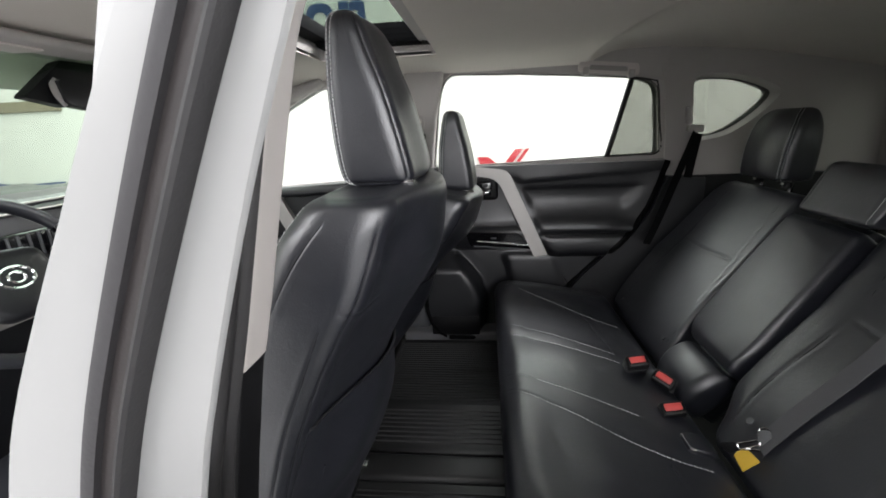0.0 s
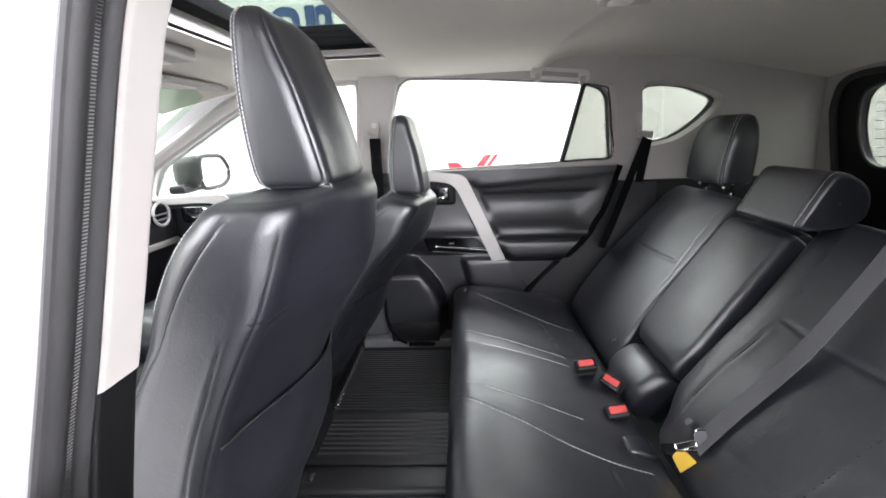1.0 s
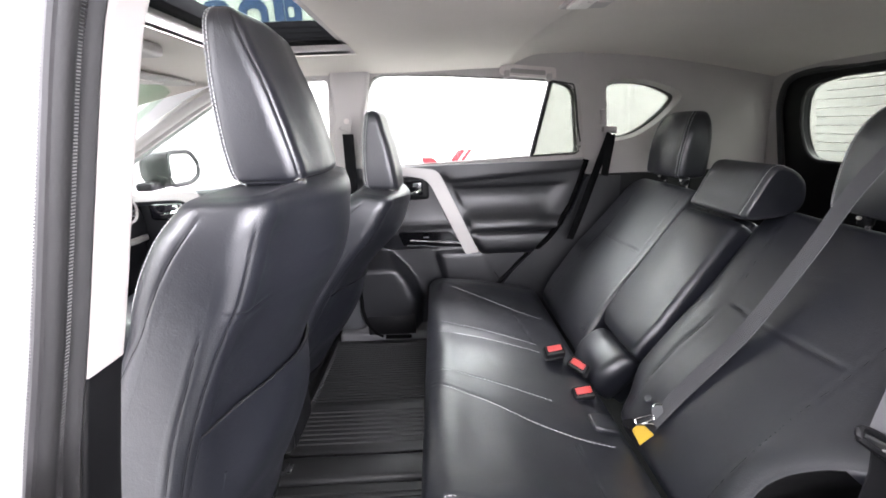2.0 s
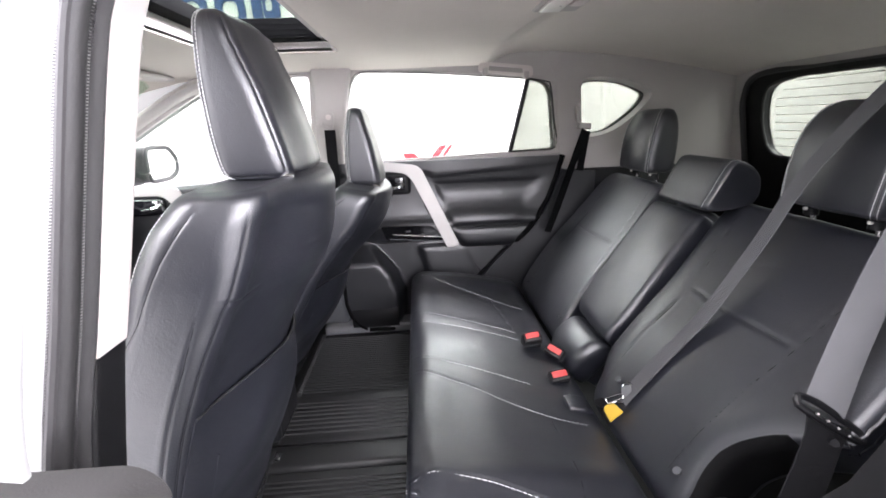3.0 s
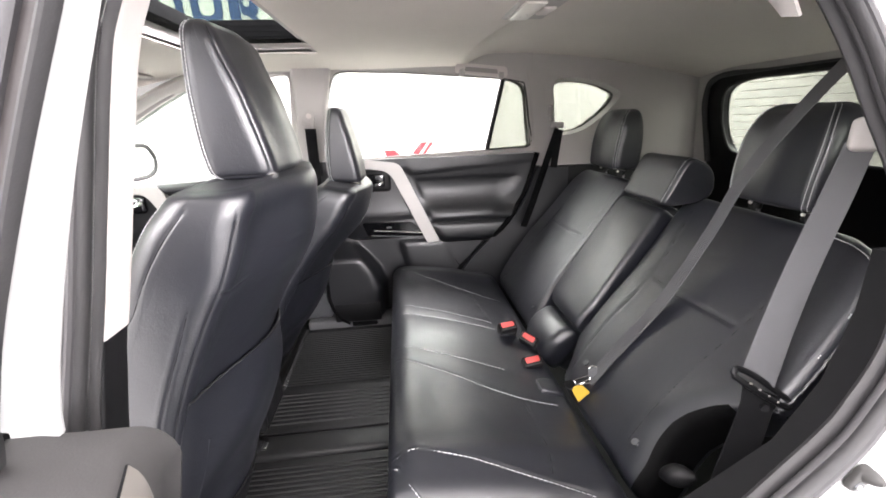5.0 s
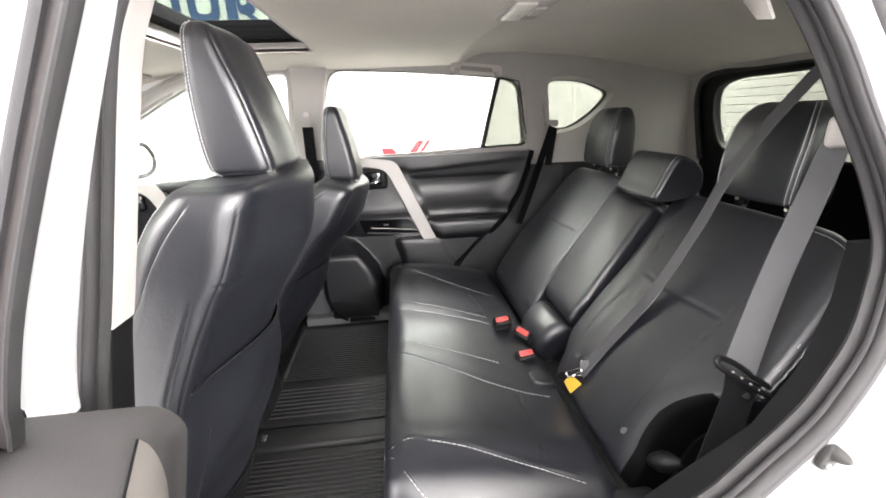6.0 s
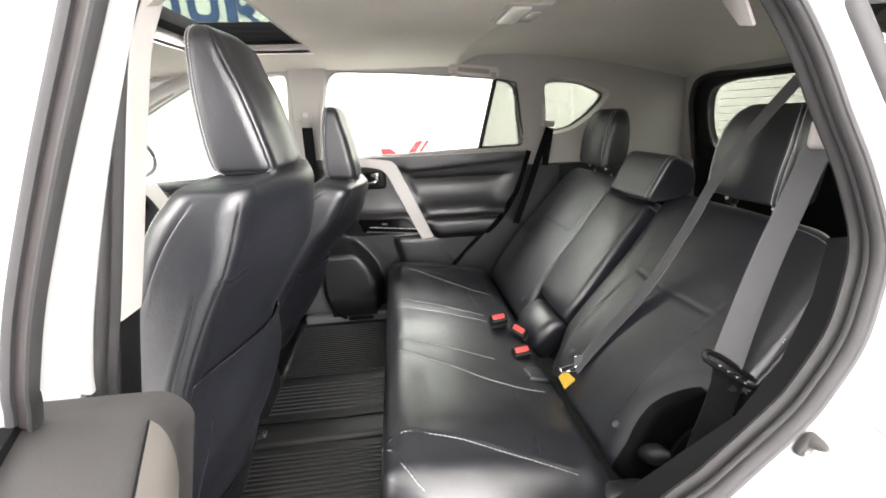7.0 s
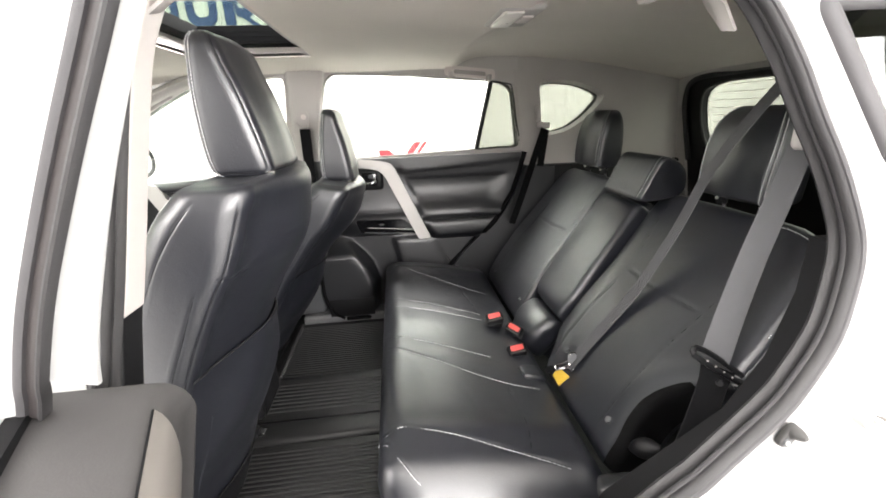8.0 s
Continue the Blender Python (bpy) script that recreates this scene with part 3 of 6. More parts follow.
def near_side():
    loop = soft_loop(OPEN_NEAR, 4)
    # painted body side with the opening
    outline = [(-0.17, 0.25), (1.30, 0.25), (1.75, 0.45), (1.80, 1.0), (1.74, 1.5), (1.5, 1.60), (1.0, 1.655), (0.3, 1.67), (-0.02, 1.66), (-0.10, 1.5), (-0.16, 1.15), (-0.17, 0.9)]
    quarter = round_corners([(0.886, 1.500), (1.004, 1.283), (1.30, 1.31), (1.36, 1.44), (1.22, 1.51)], [0.02, 0.03, 0.06, 0.05, 0.05])
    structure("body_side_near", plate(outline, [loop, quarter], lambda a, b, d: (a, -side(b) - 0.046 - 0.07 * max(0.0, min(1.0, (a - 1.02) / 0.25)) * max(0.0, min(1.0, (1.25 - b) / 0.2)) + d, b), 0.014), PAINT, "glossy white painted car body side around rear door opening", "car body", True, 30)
    q = [Vector((a, -side(b) - 0.046, b)) for a, b in quarter]
    structure("window_trim_near", tube(q, 0.014, 10, None, True, 0.6, (0, 1, 0)), RUBBER, "black rubber quarter window trim", "window trim")
    g = structure("window_near_quarter", plate(quarter, [], lambda a, b, d: (a, -side(b) + 0.008 + d, b), 0.004), GLASS_TINT, "tinted rear quarter window glass", "window")
    # door opening seal: a broad bulb with a thin lip
    pts = [Vector((a, -side(b), b)) for a, b in loop]
    c = Vector((0.45, 0, 1.05))

    def shifted(dy, grow, fore=0.0):
        return [p + Vector((p.x - c.x, 0, p.z - c.z)).normalized() * grow + Vector((-fore * max(0.0, min(1.0, (0.12 - p.x) / 0.08)), dy, 0)) for p in pts]

    seal = thing("door_seal", (0.0, -0.8, 0.5), "grey-black rubber weatherstrip round door opening", "weatherstrip")
    part("inner_band", tube(shifted(-0.018, 0.013, 0.002), 0.018, 12, None, True, 0.55, (0, 1, 0)), RUBBER_DARK, seal)
    part("rib_band", tube(shifted(-0.040, 0.002, 0.009), 0.0085, 10, None, True, 1.0, (0, 1, 0)), RUBBER, seal)
    part("bulb", tube(shifted(-0.050, 0.001), 0.0095, 12, None, True, 1.0, (0, 1, 0)), RUBBER_DARK, seal)
    part("outer_lip", tube(shifted(-0.058, 0.002), 0.0045, 8, None, True, 1.0, (0, 1, 0)), RUBBER, seal)
    # fine cross ribs on the pillar stretch
    ribs = bmesh.new()
    front = [OPEN_NEAR[-1]] + OPEN_NEAR[:6]
    for i in range(210):
        z = 0.90 + 0.57 * i / 210
        x = float(np.interp(z, [b for a, b in front], [a for a, b in front])) - 0.009
        block(x - 0.0080, x + 0.0098, -side(z) - 0.0500, -side(z) - 0.0320, z, z + 0.0013, 0, 1, ribs)
    tagged(part("rib", ribs, RUBBER, seal, "fine cross ribs", False), kind="stuff")
    # pillar trim inside the front edge of the opening
    rows = [(1.150, -0.026, -0.004), (1.22, -0.014, 0.0), (1.32, 0.001, 0.0), (1.40, 0.014, 0.0), (1.47, 0.028, 0.0), (1.54, 0.055, 0.0), (1.585, 0.075, 0.0)]
    rings = []
    for z, b, _ in catmull(rows, 4):
        y = -side(z)
        ring = rounded(b - 0.12, b, y - 0.006, y + 0.045, 0.008)
        rings.append([(p, q2, z) for p, q2 in ring])
    structure("pillar_trim_near", Loft(rings).bm(), PILLAR, "beige-grey plastic trim on centre pillar", "pillar trim")
    rows = [(0.42, 0.0, -0.045), (0.7, 0.0, -0.048), (0.95, 0.0, -0.046), (1.10, 0.0, -0.034), (1.149, 0.0, -0.028)]
    rings = []
    for z, a, b in catmull(rows, 4):
        y = -side(z)
        rings.append([(p, q2, z) for p, q2 in rounded(b - 0.12, b, y - 0.006, y + 0.045, 0.007)])
    structure("pillar_trim_near_low", Loft(rings).bm(), PLASTIC, "black plastic lower trim on centre pillar", "pillar trim")
    structure("sill_near", block(-0.14, 0.72, -0.84, -0.70, 0.25, 0.465, 0.02, 3), PLASTIC, "black plastic door sill trim", "sill trim")
    # wheel-arch trim beside the bench
    rows = [(-0.80, 0.0), (-0.76, 0.0), (-0.70, 0.0), (-0.665, 0.0)]
    prof = [(1.01, 1.16), (0.985, 1.07), (0.93, 0.965), (0.85, 0.88), (0.75, 0.805), (0.65, 0.73), (0.56, 0.58), (0.52, 0.42), (1.3, 0.42), (1.3, 1.16)]
    structure("arch_trim_near", plate(prof, [], lambda a, b, d: (a, -side(b) + 0.010 + d, b), 0.07), ARCH_BLACK, "black plastic wheel arch trim beside rear bench", "arch trim", True, 50)
    # rubber stop and latch loop on the jamb
    stop = thing("door_stop", (0.80, -0.897, 0.935), "grey rubber door stop screwed to white jamb", "door stop")
    m = pose(0.842, -0.885, 0.932, 0, -60, 0) @ Matrix.Scale(0.74, 4)
    rings = []
    for d, q in catmull([(0.0, 1.0), (-0.006, 1.0), (-0.010, 0.94), (-0.012, 0.8)], 3):
        rings.append([m @ Vector((a * q, d, b * q)) for a, b in rounded(-0.026, 0.026, -0.0145, 0.0145, 0.0142)])
    part("pad", Loft(rings).bm(), STOP_GREY, stop)
    part("nub", tube(line(m @ Vector((0.012, -0.008, 0)), m @ Vector((0.016, -0.034, 0.002)), 6), [0.0100, 0.0096, 0.0088, 0.0076, 0.0058, 0.0028], 16), STOP_GREY, stop)
    part("screw_seat", tube([m @ Vector((-0.012 + 0.0075 * math.cos(g), -0.0125, 0.0075 * math.sin(g))) for g in steps(0, 2 * math.pi, 20)[:-1]], 0.0016, 6, None, True), GREY_PLASTIC, stop)
    part("screw", tube(line(m @ Vector((-0.012, -0.010, 0)), m @ Vector((-0.012, -0.0145, 0)), 3), 0.0034, 10), SILVER, stop)
    latch = thing("door_latch_loop", (0.938, -0.905, 0.965), "pale steel door latch loop on white jamb", "latch loop")
    part("base", plate(round_corners([(0.912, 0.985), (0.934, 0.992), (0.962, 0.974), (0.962, 0.948), (0.936, 0.944), (0.918, 0.962)], 0.009, 4), [round_corners([(0.930, 0.978), (0.952, 0.970), (0.952, 0.958), (0.930, 0.962)], 0.004, 3)], lambda a, b, d: (a, -0.917 + d, b), 0.018), PILLAR, latch, "pale latch plate")
    part("loop", tube(smooth_path([(0.932, -0.915, 0.972), (0.932, -0.930, 0.972), (0.941, -0.934, 0.967), (0.950, -0.930, 0.962), (0.950, -0.915, 0.962)], 4), 0.0035, 8), CHROME, latch)


near_side()


FAR_WIN = [(-0.022, 1.192), (0.326, 1.204), (0.728, 1.218), (0.930, 1.226), (0.884, 1.503), (0.765, 1.528), (0.351, 1.560), (0.045, 1.573), (0.014, 1.45)]


def far_y(z):
    return 0.735 - 0.163 * (z - 1.22)


def far_side():
    """Trim and pillars across the car."""
    # centre pillar
    rows = [(0.42, -0.19, -0.06), (0.8, -0.19, -0.05), (1.10, -0.17, -0.035), (1.2, -0.15, -0.022), (1.4, -0.122, 0.005), (1.58, -0.115, 0.045), (1.62, -0.115, 0.05)]
    rings = []
    for z, a, b in catmull(rows, 4):
        y = far_y(max(z, 1.1))
        rings.append([(p, q, z) for p, q in rounded(a, b, y - 0.045, y + 0.05, 0.015)])
    structure("pillar_trim_far", Loft(rings).bm(), PILLAR, "beige-grey plastic centre pillar trim", "pillar trim")
    # rail over the doors
    def rail(x, v):
        zt = float(np.interp(x, [-0.6, -0.5, -0.12, 0.058, 0.351, 0.761, 0.89, 1.0], [1.50, 1.555, 1.578, 1.577, 1.565, 1.533, 1.507, 1.515]))
        za = roof_z(x, 0.635) - 0.002
        y = float(np.interp(v, [0, 0.15, 0.8, 1.0], [0.635, 0.650, 0.672, 0.700]))
        return (x, y, za + (zt - za) * float(np.interp(v, [0, 0.15, 0.8, 1.0], [0.0, 0.22, 0.97, 1.0])))

    structure("roof_rail_far", sheet(rail, steps(-0.6, 0.90, 32), steps(0, 1, 12), 0.004), PILLAR, "beige-grey plastic roof rail above windows", "roof rail")

    def rail_near(x, v):
        zt = float(np.interp(x, [-0.1, 0.033, 0.12, 0.35, 0.58, 0.70, 0.790, 0.842, 0.89], [1.50, 1.50, 1.560, 1.580, 1.572, 1.552, 1.512, 1.430, 1.34])) + 0.004
        za = max(min(roof_z(x, 0.635) - 0.002, zt + 0.05), zt + 0.01)
        y = -float(np.interp(v, [0, 0.15, 0.8, 1.0], [0.635, 0.645, 0.680, 0.705]))
        return (x, y, za + (zt - za) * float(np.interp(v, [0, 0.15, 0.8, 1.0], [0.0, 0.22, 0.9, 1.0])))

    structure("roof_rail_near", sheet(rail_near, steps(-0.1, 0.815, 40), steps(0, 1, 10), 0.004), PILLAR, "beige-grey plastic roof rail above door opening", "roof rail")
    # rear pillar with the quarter window
    quarter = soft_loop([(1.026, 1.495), (1.10, 1.506), (1.20, 1.492), (1.285, 1.462), (1.312, 1.440), (1.295, 1.405), (1.24, 1.352), (1.17, 1.307), (1.10, 1.289), (1.052, 1.290), (1.040, 1.33), (1.030, 1.42)], 3)
    wide = [(1.165 + (a - 1.165) * 1.10, 1.40 + (b - 1.40) * 1.13) for a, b in quarter]
    outline = [(0.945, 1.135), (1.80, 1.10), (1.76, 1.45), (1.70, 1.58), (1.2, 1.645), (0.84, 1.665), (0.90, 1.50), (0.93, 1.30)]
    structure("pillar_trim_rear_far", plate(outline, [wide], lambda a, b, d: (a, 0.690 - 0.10 * (b - 1.22) + d, b), 0.006), PILLAR, "beige-grey plastic rear pillar trim with quarter window", "pillar trim")
    bm = bmesh.new()
    inner = [bm.verts.new((a, 0.735 - 0.10 * (b - 1.22), b)) for a, b in quarter]
    outer = [bm.verts.new((a, 0.690 - 0.10 * (b - 1.22), b)) for a, b in wide]
    for i in range(len(inner)):
        j = (i + 1) % len(inner)
        bm.faces.new((outer[i], outer[j], inner[j], inner[i]))
    structure("window_reveal_far", bm, PILLAR, "plastic reveal of quarter window", "window reveal")
    structure("window_seal_far", tube([Vector((a, 0.735 - 0.10 * (b - 1.22), b)) for a, b in quarter], 0.004, 6, None, True), RUBBER, "black rubber quarter window seal", "window seal")
    g = structure("window_quarter_far", plate([(1.165 + (a - 1.165) * 1.03, 1.40 + (b - 1.40) * 1.04) for a, b in quarter], [], lambda a, b, d: (a, 0.740 - 0.10 * (b - 1.22) + d, b), 0.004), GLASS_TINT, "tinted rear quarter window glass", "window")
    # black lower side of the load space and the wheel arch
    structure("load_side_far", block(0.98, 1.82, 0.672, 0.74, 0.40, 1.134, 0.01), PLASTIC, "black plastic load space side", "side trim")
    structure("load_side_near", block(1.24, 1.82, -0.74, -0.68, 0.40, 1.16, 0.01), PLASTIC, "black plastic load space side", "side trim")
    structure("pillar_trim_rear_near", plate([(1.12, 1.14), (1.80, 1.10), (1.76, 1.45), (1.70, 1.58), (1.2, 1.645), (0.93, 1.665), (1.0, 1.50), (1.10, 1.30)], [wide], lambda a, b, d: (a, -0.690 + 0.10 * (b - 1.22) - d, b), 0.006), PILLAR, "beige-grey plastic rear pillar trim", "pillar trim")
    prof = [(0.955, 1.135), (0.935, 1.10), (0.90, 1.0), (0.83, 0.89), (0.73, 0.81), (0.63, 0.71), (0.56, 0.62), (0.48, 0.46), (0.46, 0.40), (1.1, 0.40), (1.1, 1.125)]
    structure("arch_trim_far", plate(prof, [], lambda a, b, d: (a, 0.655 + 0.05 * max(0.0, b - 0.9) + d, b), 0.06), VINYL, "black vinyl wheel arch trim beside rear bench", "arch trim", True, 50)
    # painted body side beyond the trim, closed round the windows
    win = round_corners(FAR_WIN, [0.03, 0.005, 0.005, 0.02, 0.05, 0.01, 0.01, 0.06, 0.01])
    front = round_corners([(-0.165, 1.160), (-0.128, 1.565), (-0.50, 1.545), (-0.66, 1.468), (-1.08, 1.245), (-1.16, 1.105)], 0.03)
    outl = [(-1.55, 0.25), (1.8, 0.25), (1.86, 1.0), (1.78, 1.5), (1.5, 1.62), (1.0, 1.67), (0.3, 1.685), (-0.5, 1.66), (-0.75, 1.60), (-1.5, 1.15), (-1.6, 1.0)]
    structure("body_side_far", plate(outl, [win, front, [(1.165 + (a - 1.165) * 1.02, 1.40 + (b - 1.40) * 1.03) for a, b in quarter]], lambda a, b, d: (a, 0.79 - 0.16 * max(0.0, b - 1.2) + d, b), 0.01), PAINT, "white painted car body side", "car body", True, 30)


far_side()


def tailgate():
    def at(a, b, d):
        return (1.80 - 0.16 * (b - 1.1) - 0.02 * (abs(a) / 0.6) ** 2 + d, a, b)

    glass = round_corners([(-0.50, 1.175), (0.50, 1.175), (0.545, 1.30), (0.535, 1.45), (0.40, 1.478), (-0.40, 1.478), (-0.535, 1.45), (-0.545, 1.30)], [0.09, 0.09, 0.06, 0.08, 0.08, 0.08, 0.08, 0.06], 7)
    outl = round_corners([(-0.625, 0.42), (0.625, 0.42), (0.645, 1.43), (0.575, 1.512), (-0.575, 1.512), (-0.645, 1.43)], [0.02, 0.02, 0.08, 0.08, 0.08, 0.08], 6)
    ob = thing("tailgate", (1.8, 0, 0.42), "closed black tailgate with heated rear window", "tailgate")
    part("frame", plate(outl, [glass], at, 0.03), PLASTIC, ob)
    part("window_seal", tube([at(a, b, -0.004) for a, b in glass], 0.006, 6, None, True), RUBBER, ob)
    pane = part("pane", plate(glass, [], lambda a, b, d: at(a, b, d + 0.02), 0.004), GLASS_TINT, ob)
    for i in range(9):
        z = 1.215 + i * 0.031
        w = 0.50 if z < 1.4 else 0.50 - (z - 1.4) * 1.0
        part("heating_wire", tube([at(y, z, 0.017) for y in steps(-w, w, 16)], 0.0011, 5), SILVER, ob)
    part("edge_trim", tube(smooth_path([at(0.612, 1.13, -0.012), at(0.628, 1.3, -0.012), at(0.628, 1.41, -0.012), at(0.565, 1.495, -0.012), at(0.3, 1.508, -0.012), at(0, 1.51, -0.012)], 5), 0.012, 8), RUBBER, ob)
    structure("tailgate_surround", plate([(-0.72, 0.4), (0.72, 0.4), (0.72, 1.60), (-0.72, 1.60)], [[(a * 0.985, 0.97 + (b - 0.97) * 0.99) for a, b in outl]], lambda a, b, d: (1.785 - 0.16 * (b - 1.1) - 0.02 * (abs(a) / 0.6) ** 2 + d, a, b), 0.012), PILLAR, "beige-grey trim round tailgate", "tailgate trim")


tailgate()


# ---- far rear door ----
def far_rear_door():
    door = thing("rear_door", (0.4, 0.75, 0.42), "closed black rear door with silver trim and window", "car door")
    win = round_corners(FAR_WIN, [0.03, 0.005, 0.005, 0.02, 0.05, 0.01, 0.01, 0.06, 0.01])
    outl = [(-0.055, 1.17), (0.3, 1.172), (0.95, 1.206), (0.965, 1.24), (0.918, 1.53), (0.80, 1.56), (0.40, 1.590), (0.01, 1.605), (-0.03, 1.45)]
    part("window_frame", plate(outl, [win], lambda a, b, d: (a, far_y(b) - 0.012 + d, b), 0.03), PILLAR, door, "pale grey window frame")
    part("window_seal", tube([Vector((a, far_y(b) - 0.006, b)) for a, b in win], 0.003, 6, None, True), RUBBER, door)
    part("fixed_pane_seal", tube(smooth_path([(0.775, far_y(1.525) - 0.008, 1.525), (0.86, far_y(1.51) - 0.008, 1.510), (0.882, far_y(1.49) - 0.008, 1.490), (0.908, far_y(1.36) - 0.008, 1.36), (0.927, far_y(1.235) - 0.008, 1.235), (0.83, far_y(1.222) - 0.008, 1.223), (0.72, far_y(1.219) - 0.008, 1.219)], 5), 0.0055, 6), RUBBER_DARK, door)
    bar = line((0.786, far_y(1.53) + 0.002, 1.53), (0.722, far_y(1.219) + 0.002, 1.219), 6)
    part("divider", tube(bar, 0.011, 8), PLASTIC, door)
    pane = part("pane", plate([(-0.03, 1.185), (0.715, 1.21), (0.78, 1.54), (0.04, 1.585)], [], lambda a, b, d: (a, far_y(b) + 0.008 + d, b), 0.004), GLASS, door)
    pane.visible_shadow = False
    pane = part("pane", plate([(0.726, 1.21), (0.94, 1.22), (0.89, 1.515), (0.788, 1.54)], [], lambda a, b, d: (a, far_y(b) + 0.006 + d, b), 0.004), GLASS_TINT, door)

    zs = steps(0.425, 1.20, 190)

    def xr(z):
        return float(np.interp(z, [0.40, 0.5, 0.635, 0.7, 0.8, 0.9, 1.0, 1.1, 1.2, 1.24], [0.44, 0.47, 0.555, 0.62, 0.715, 0.82, 0.885, 0.92, 0.945, 0.955]))

    def xf(z):
        return float(np.interp(z, [0.42, 0.45, 0.5, 0.56, 0.75, 1.2], [0.04, -0.01, -0.045, -0.06, -0.062, -0.055]))

    def table(zz, yy):
        """A smooth curve through heights and depths."""
        q = catmull(list(zip(zz, yy)), 6)
        return q[:, 0], q[:, 1]

    REAR_Z, REAR_Y = table([0.40, 0.770, 0.790, 0.806, 0.83, 0.868, 0.884, 0.893, 0.902, 0.914, 0.926, 0.945, 0.975, 1.01, 1.05, 1.09, 1.12, 1.20],
                           [0.694, 0.694, 0.690, 0.674, 0.660, 0.660, 0.668, 0.680, 0.676, 0.664, 0.662, 0.669, 0.688, 0.704, 0.713, 0.710, 0.700, 0.690])
    FORE_Z, FORE_Y = table([0.40, 0.80, 0.822, 0.838, 0.85, 0.90, 0.915, 0.935, 0.97, 1.04, 1.13, 1.16, 1.2], [0.706, 0.706, 0.702, 0.690, 0.676, 0.664, 0.668, 0.682, 0.694, 0.700, 0.699, 0.692, 0.690])

    def rise(v, s):
        return 1 / (1 + math.exp(-max(-40.0, min(40.0, v / s))))

    def surf(u, z):
        x = xf(z) + (xr(z) - xf(z)) * u
        back = rise(x - (0.335 + 0.4225 * (1.17 - z)), 0.007)
        # behind the silver trim: belt band, hollow, rounded nose, groove, arm pad, lower panel
        band = 1.130 + 0.034 * (x - 0.33) / 0.55
        rear = np.interp(z, REAR_Z, REAR_Y)
        rear = float(rear) + (0.690 - float(rear)) * rise(z - band, 0.004)
        # raised border along the rear edge of the hollow
        lip = float(np.interp(z, [0.90, 1.01, 1.086, 1.161], [0.735, 0.796, 0.847, 0.890]))
        k = rise(x - lip, 0.016) * rise(z - 0.94, 0.02) * (1 - rise(z - band, 0.004))
        rear = rear + (0.696 - rear) * k
        # before it: even face, a shelf at the switch, an undercut
        fore = float(np.interp(z, FORE_Z, FORE_Y))
        fore += (0.704 - fore) * (1 - rise(x - 0.06, 0.02)) * rise(z - 0.82, 0.01) * (1 - rise(z - 0.93, 0.01))
        # panel ahead of the strip's foot
        edge = 0.292 + (0.79 - z) * 0.25
        fore -= 0.020 * rise(x - edge, 0.006) * (1 - rise(z - 0.80, 0.006))
        # lower bulge round the loudspeaker, with a sloping top
        right = float(np.interp(z, [0.42, 0.52, 0.60, 0.685, 0.735, 0.80], [0.160, 0.172, 0.176, 0.146, 0.112, 0.060]))
        top = float(np.interp(z, [0.40, 0.740, 0.752, 0.770, 0.818, 0.85], [0.612, 0.614, 0.621, 0.642, 0.690, 0.706]))
        fore = min(fore, top + (0.706 - top) * rise(x - right - 0.008, 0.007))
        return Vector((x, fore + (rear - fore) * back, z))

    part("panel", sheet(surf, steps(0, 1, 150), zs, 0.012), VINYL, door)
    part("edge_seal", tube([surf(0, z) + Vector((-0.006, -0.004, 0)) for z in steps(0.43, 0.82, 24)], 0.011, 8), SEAM, door)
    part("bottom_seal", tube([surf(u, 0.428) + Vector((0, -0.006, 0)) for u in steps(0, 0.8, 24)], 0.013, 8), SEAM, door)
    part("rear_edge_seal", tube([surf(1, z) + Vector((0.004, -0.006, 0)) for z in steps(0.45, 1.2, 30)], 0.014, 10), SEAM, door)
    # silver trim: along the belt, then slanting down
    strip = round_corners([(0.08, 1.199), (0.17, 1.199), (0.283, 1.183), (0.310, 1.165), (0.472, 0.810), (0.413, 0.804), (0.268, 1.118), (0.240, 1.146), (0.17, 1.160), (0.08, 1.160)], [0.005, 0.02, 0.03, 0.03, 0.006, 0.006, 0.04, 0.03, 0.02, 0.005], 4)
    sm = plate(strip, [], lambda a, b, d: (a, 0.676 - 0.085 * (1.2 - b) + d, b), 0.035)
    bmesh.ops.bevel(sm, geom=[e for e in sm.edges if len(e.link_faces) == 2 and e.calc_face_angle(0) > 1.2 and all(v.co.y < 0.677 - 0.085 * (1.2 - v.co.z) for v in e.verts)], offset=0.004, segments=2, affect="EDGES")
    part("trim_strip", sm, SILVER, door, "satin silver trim strip", True, 30)
    # lock lever pod
    pod = part("lever_pod", block(0.10, 0.262, 0.676, 0.720, 1.050, 1.160, 0.022, 4), PLASTIC, door)
    part("recess", block(0.158, 0.232, 0.671, 0.680, 1.076, 1.136, 0.008, 3), PIANO, pod)
    part("lever", tube(smooth_path([(0.160, 0.672, 1.084), (0.185, 0.662, 1.085), (0.208, 0.660, 1.090), (0.224, 0.668, 1.098)], 5), [0.005] * 6 + [0.008] * 10, 10), CHROME, pod, "chrome lever")
    part("lock_knob", block(0.192, 0.216, 0.662, 0.672, 1.112, 1.128, 0.004, 2), GREY_PLASTIC, pod)
    # switch bezel
    bez = plate(round_corners([(0.113, 0.918), (0.345, 0.911), (0.418, 0.828), (0.136, 0.846)], 0.014), [], lambda a, b, d: (a, 0.652 - 0.30 * (b - 0.87) + d, b), 0.05)
    bz = part("switch_bezel", bez, PIANO, door, "gloss black switch bezel")
    part("switch", block(0.225, 0.248, 0.640, 0.650, 0.886, 0.893, 0.002, 2), GREY_PLASTIC, bz)
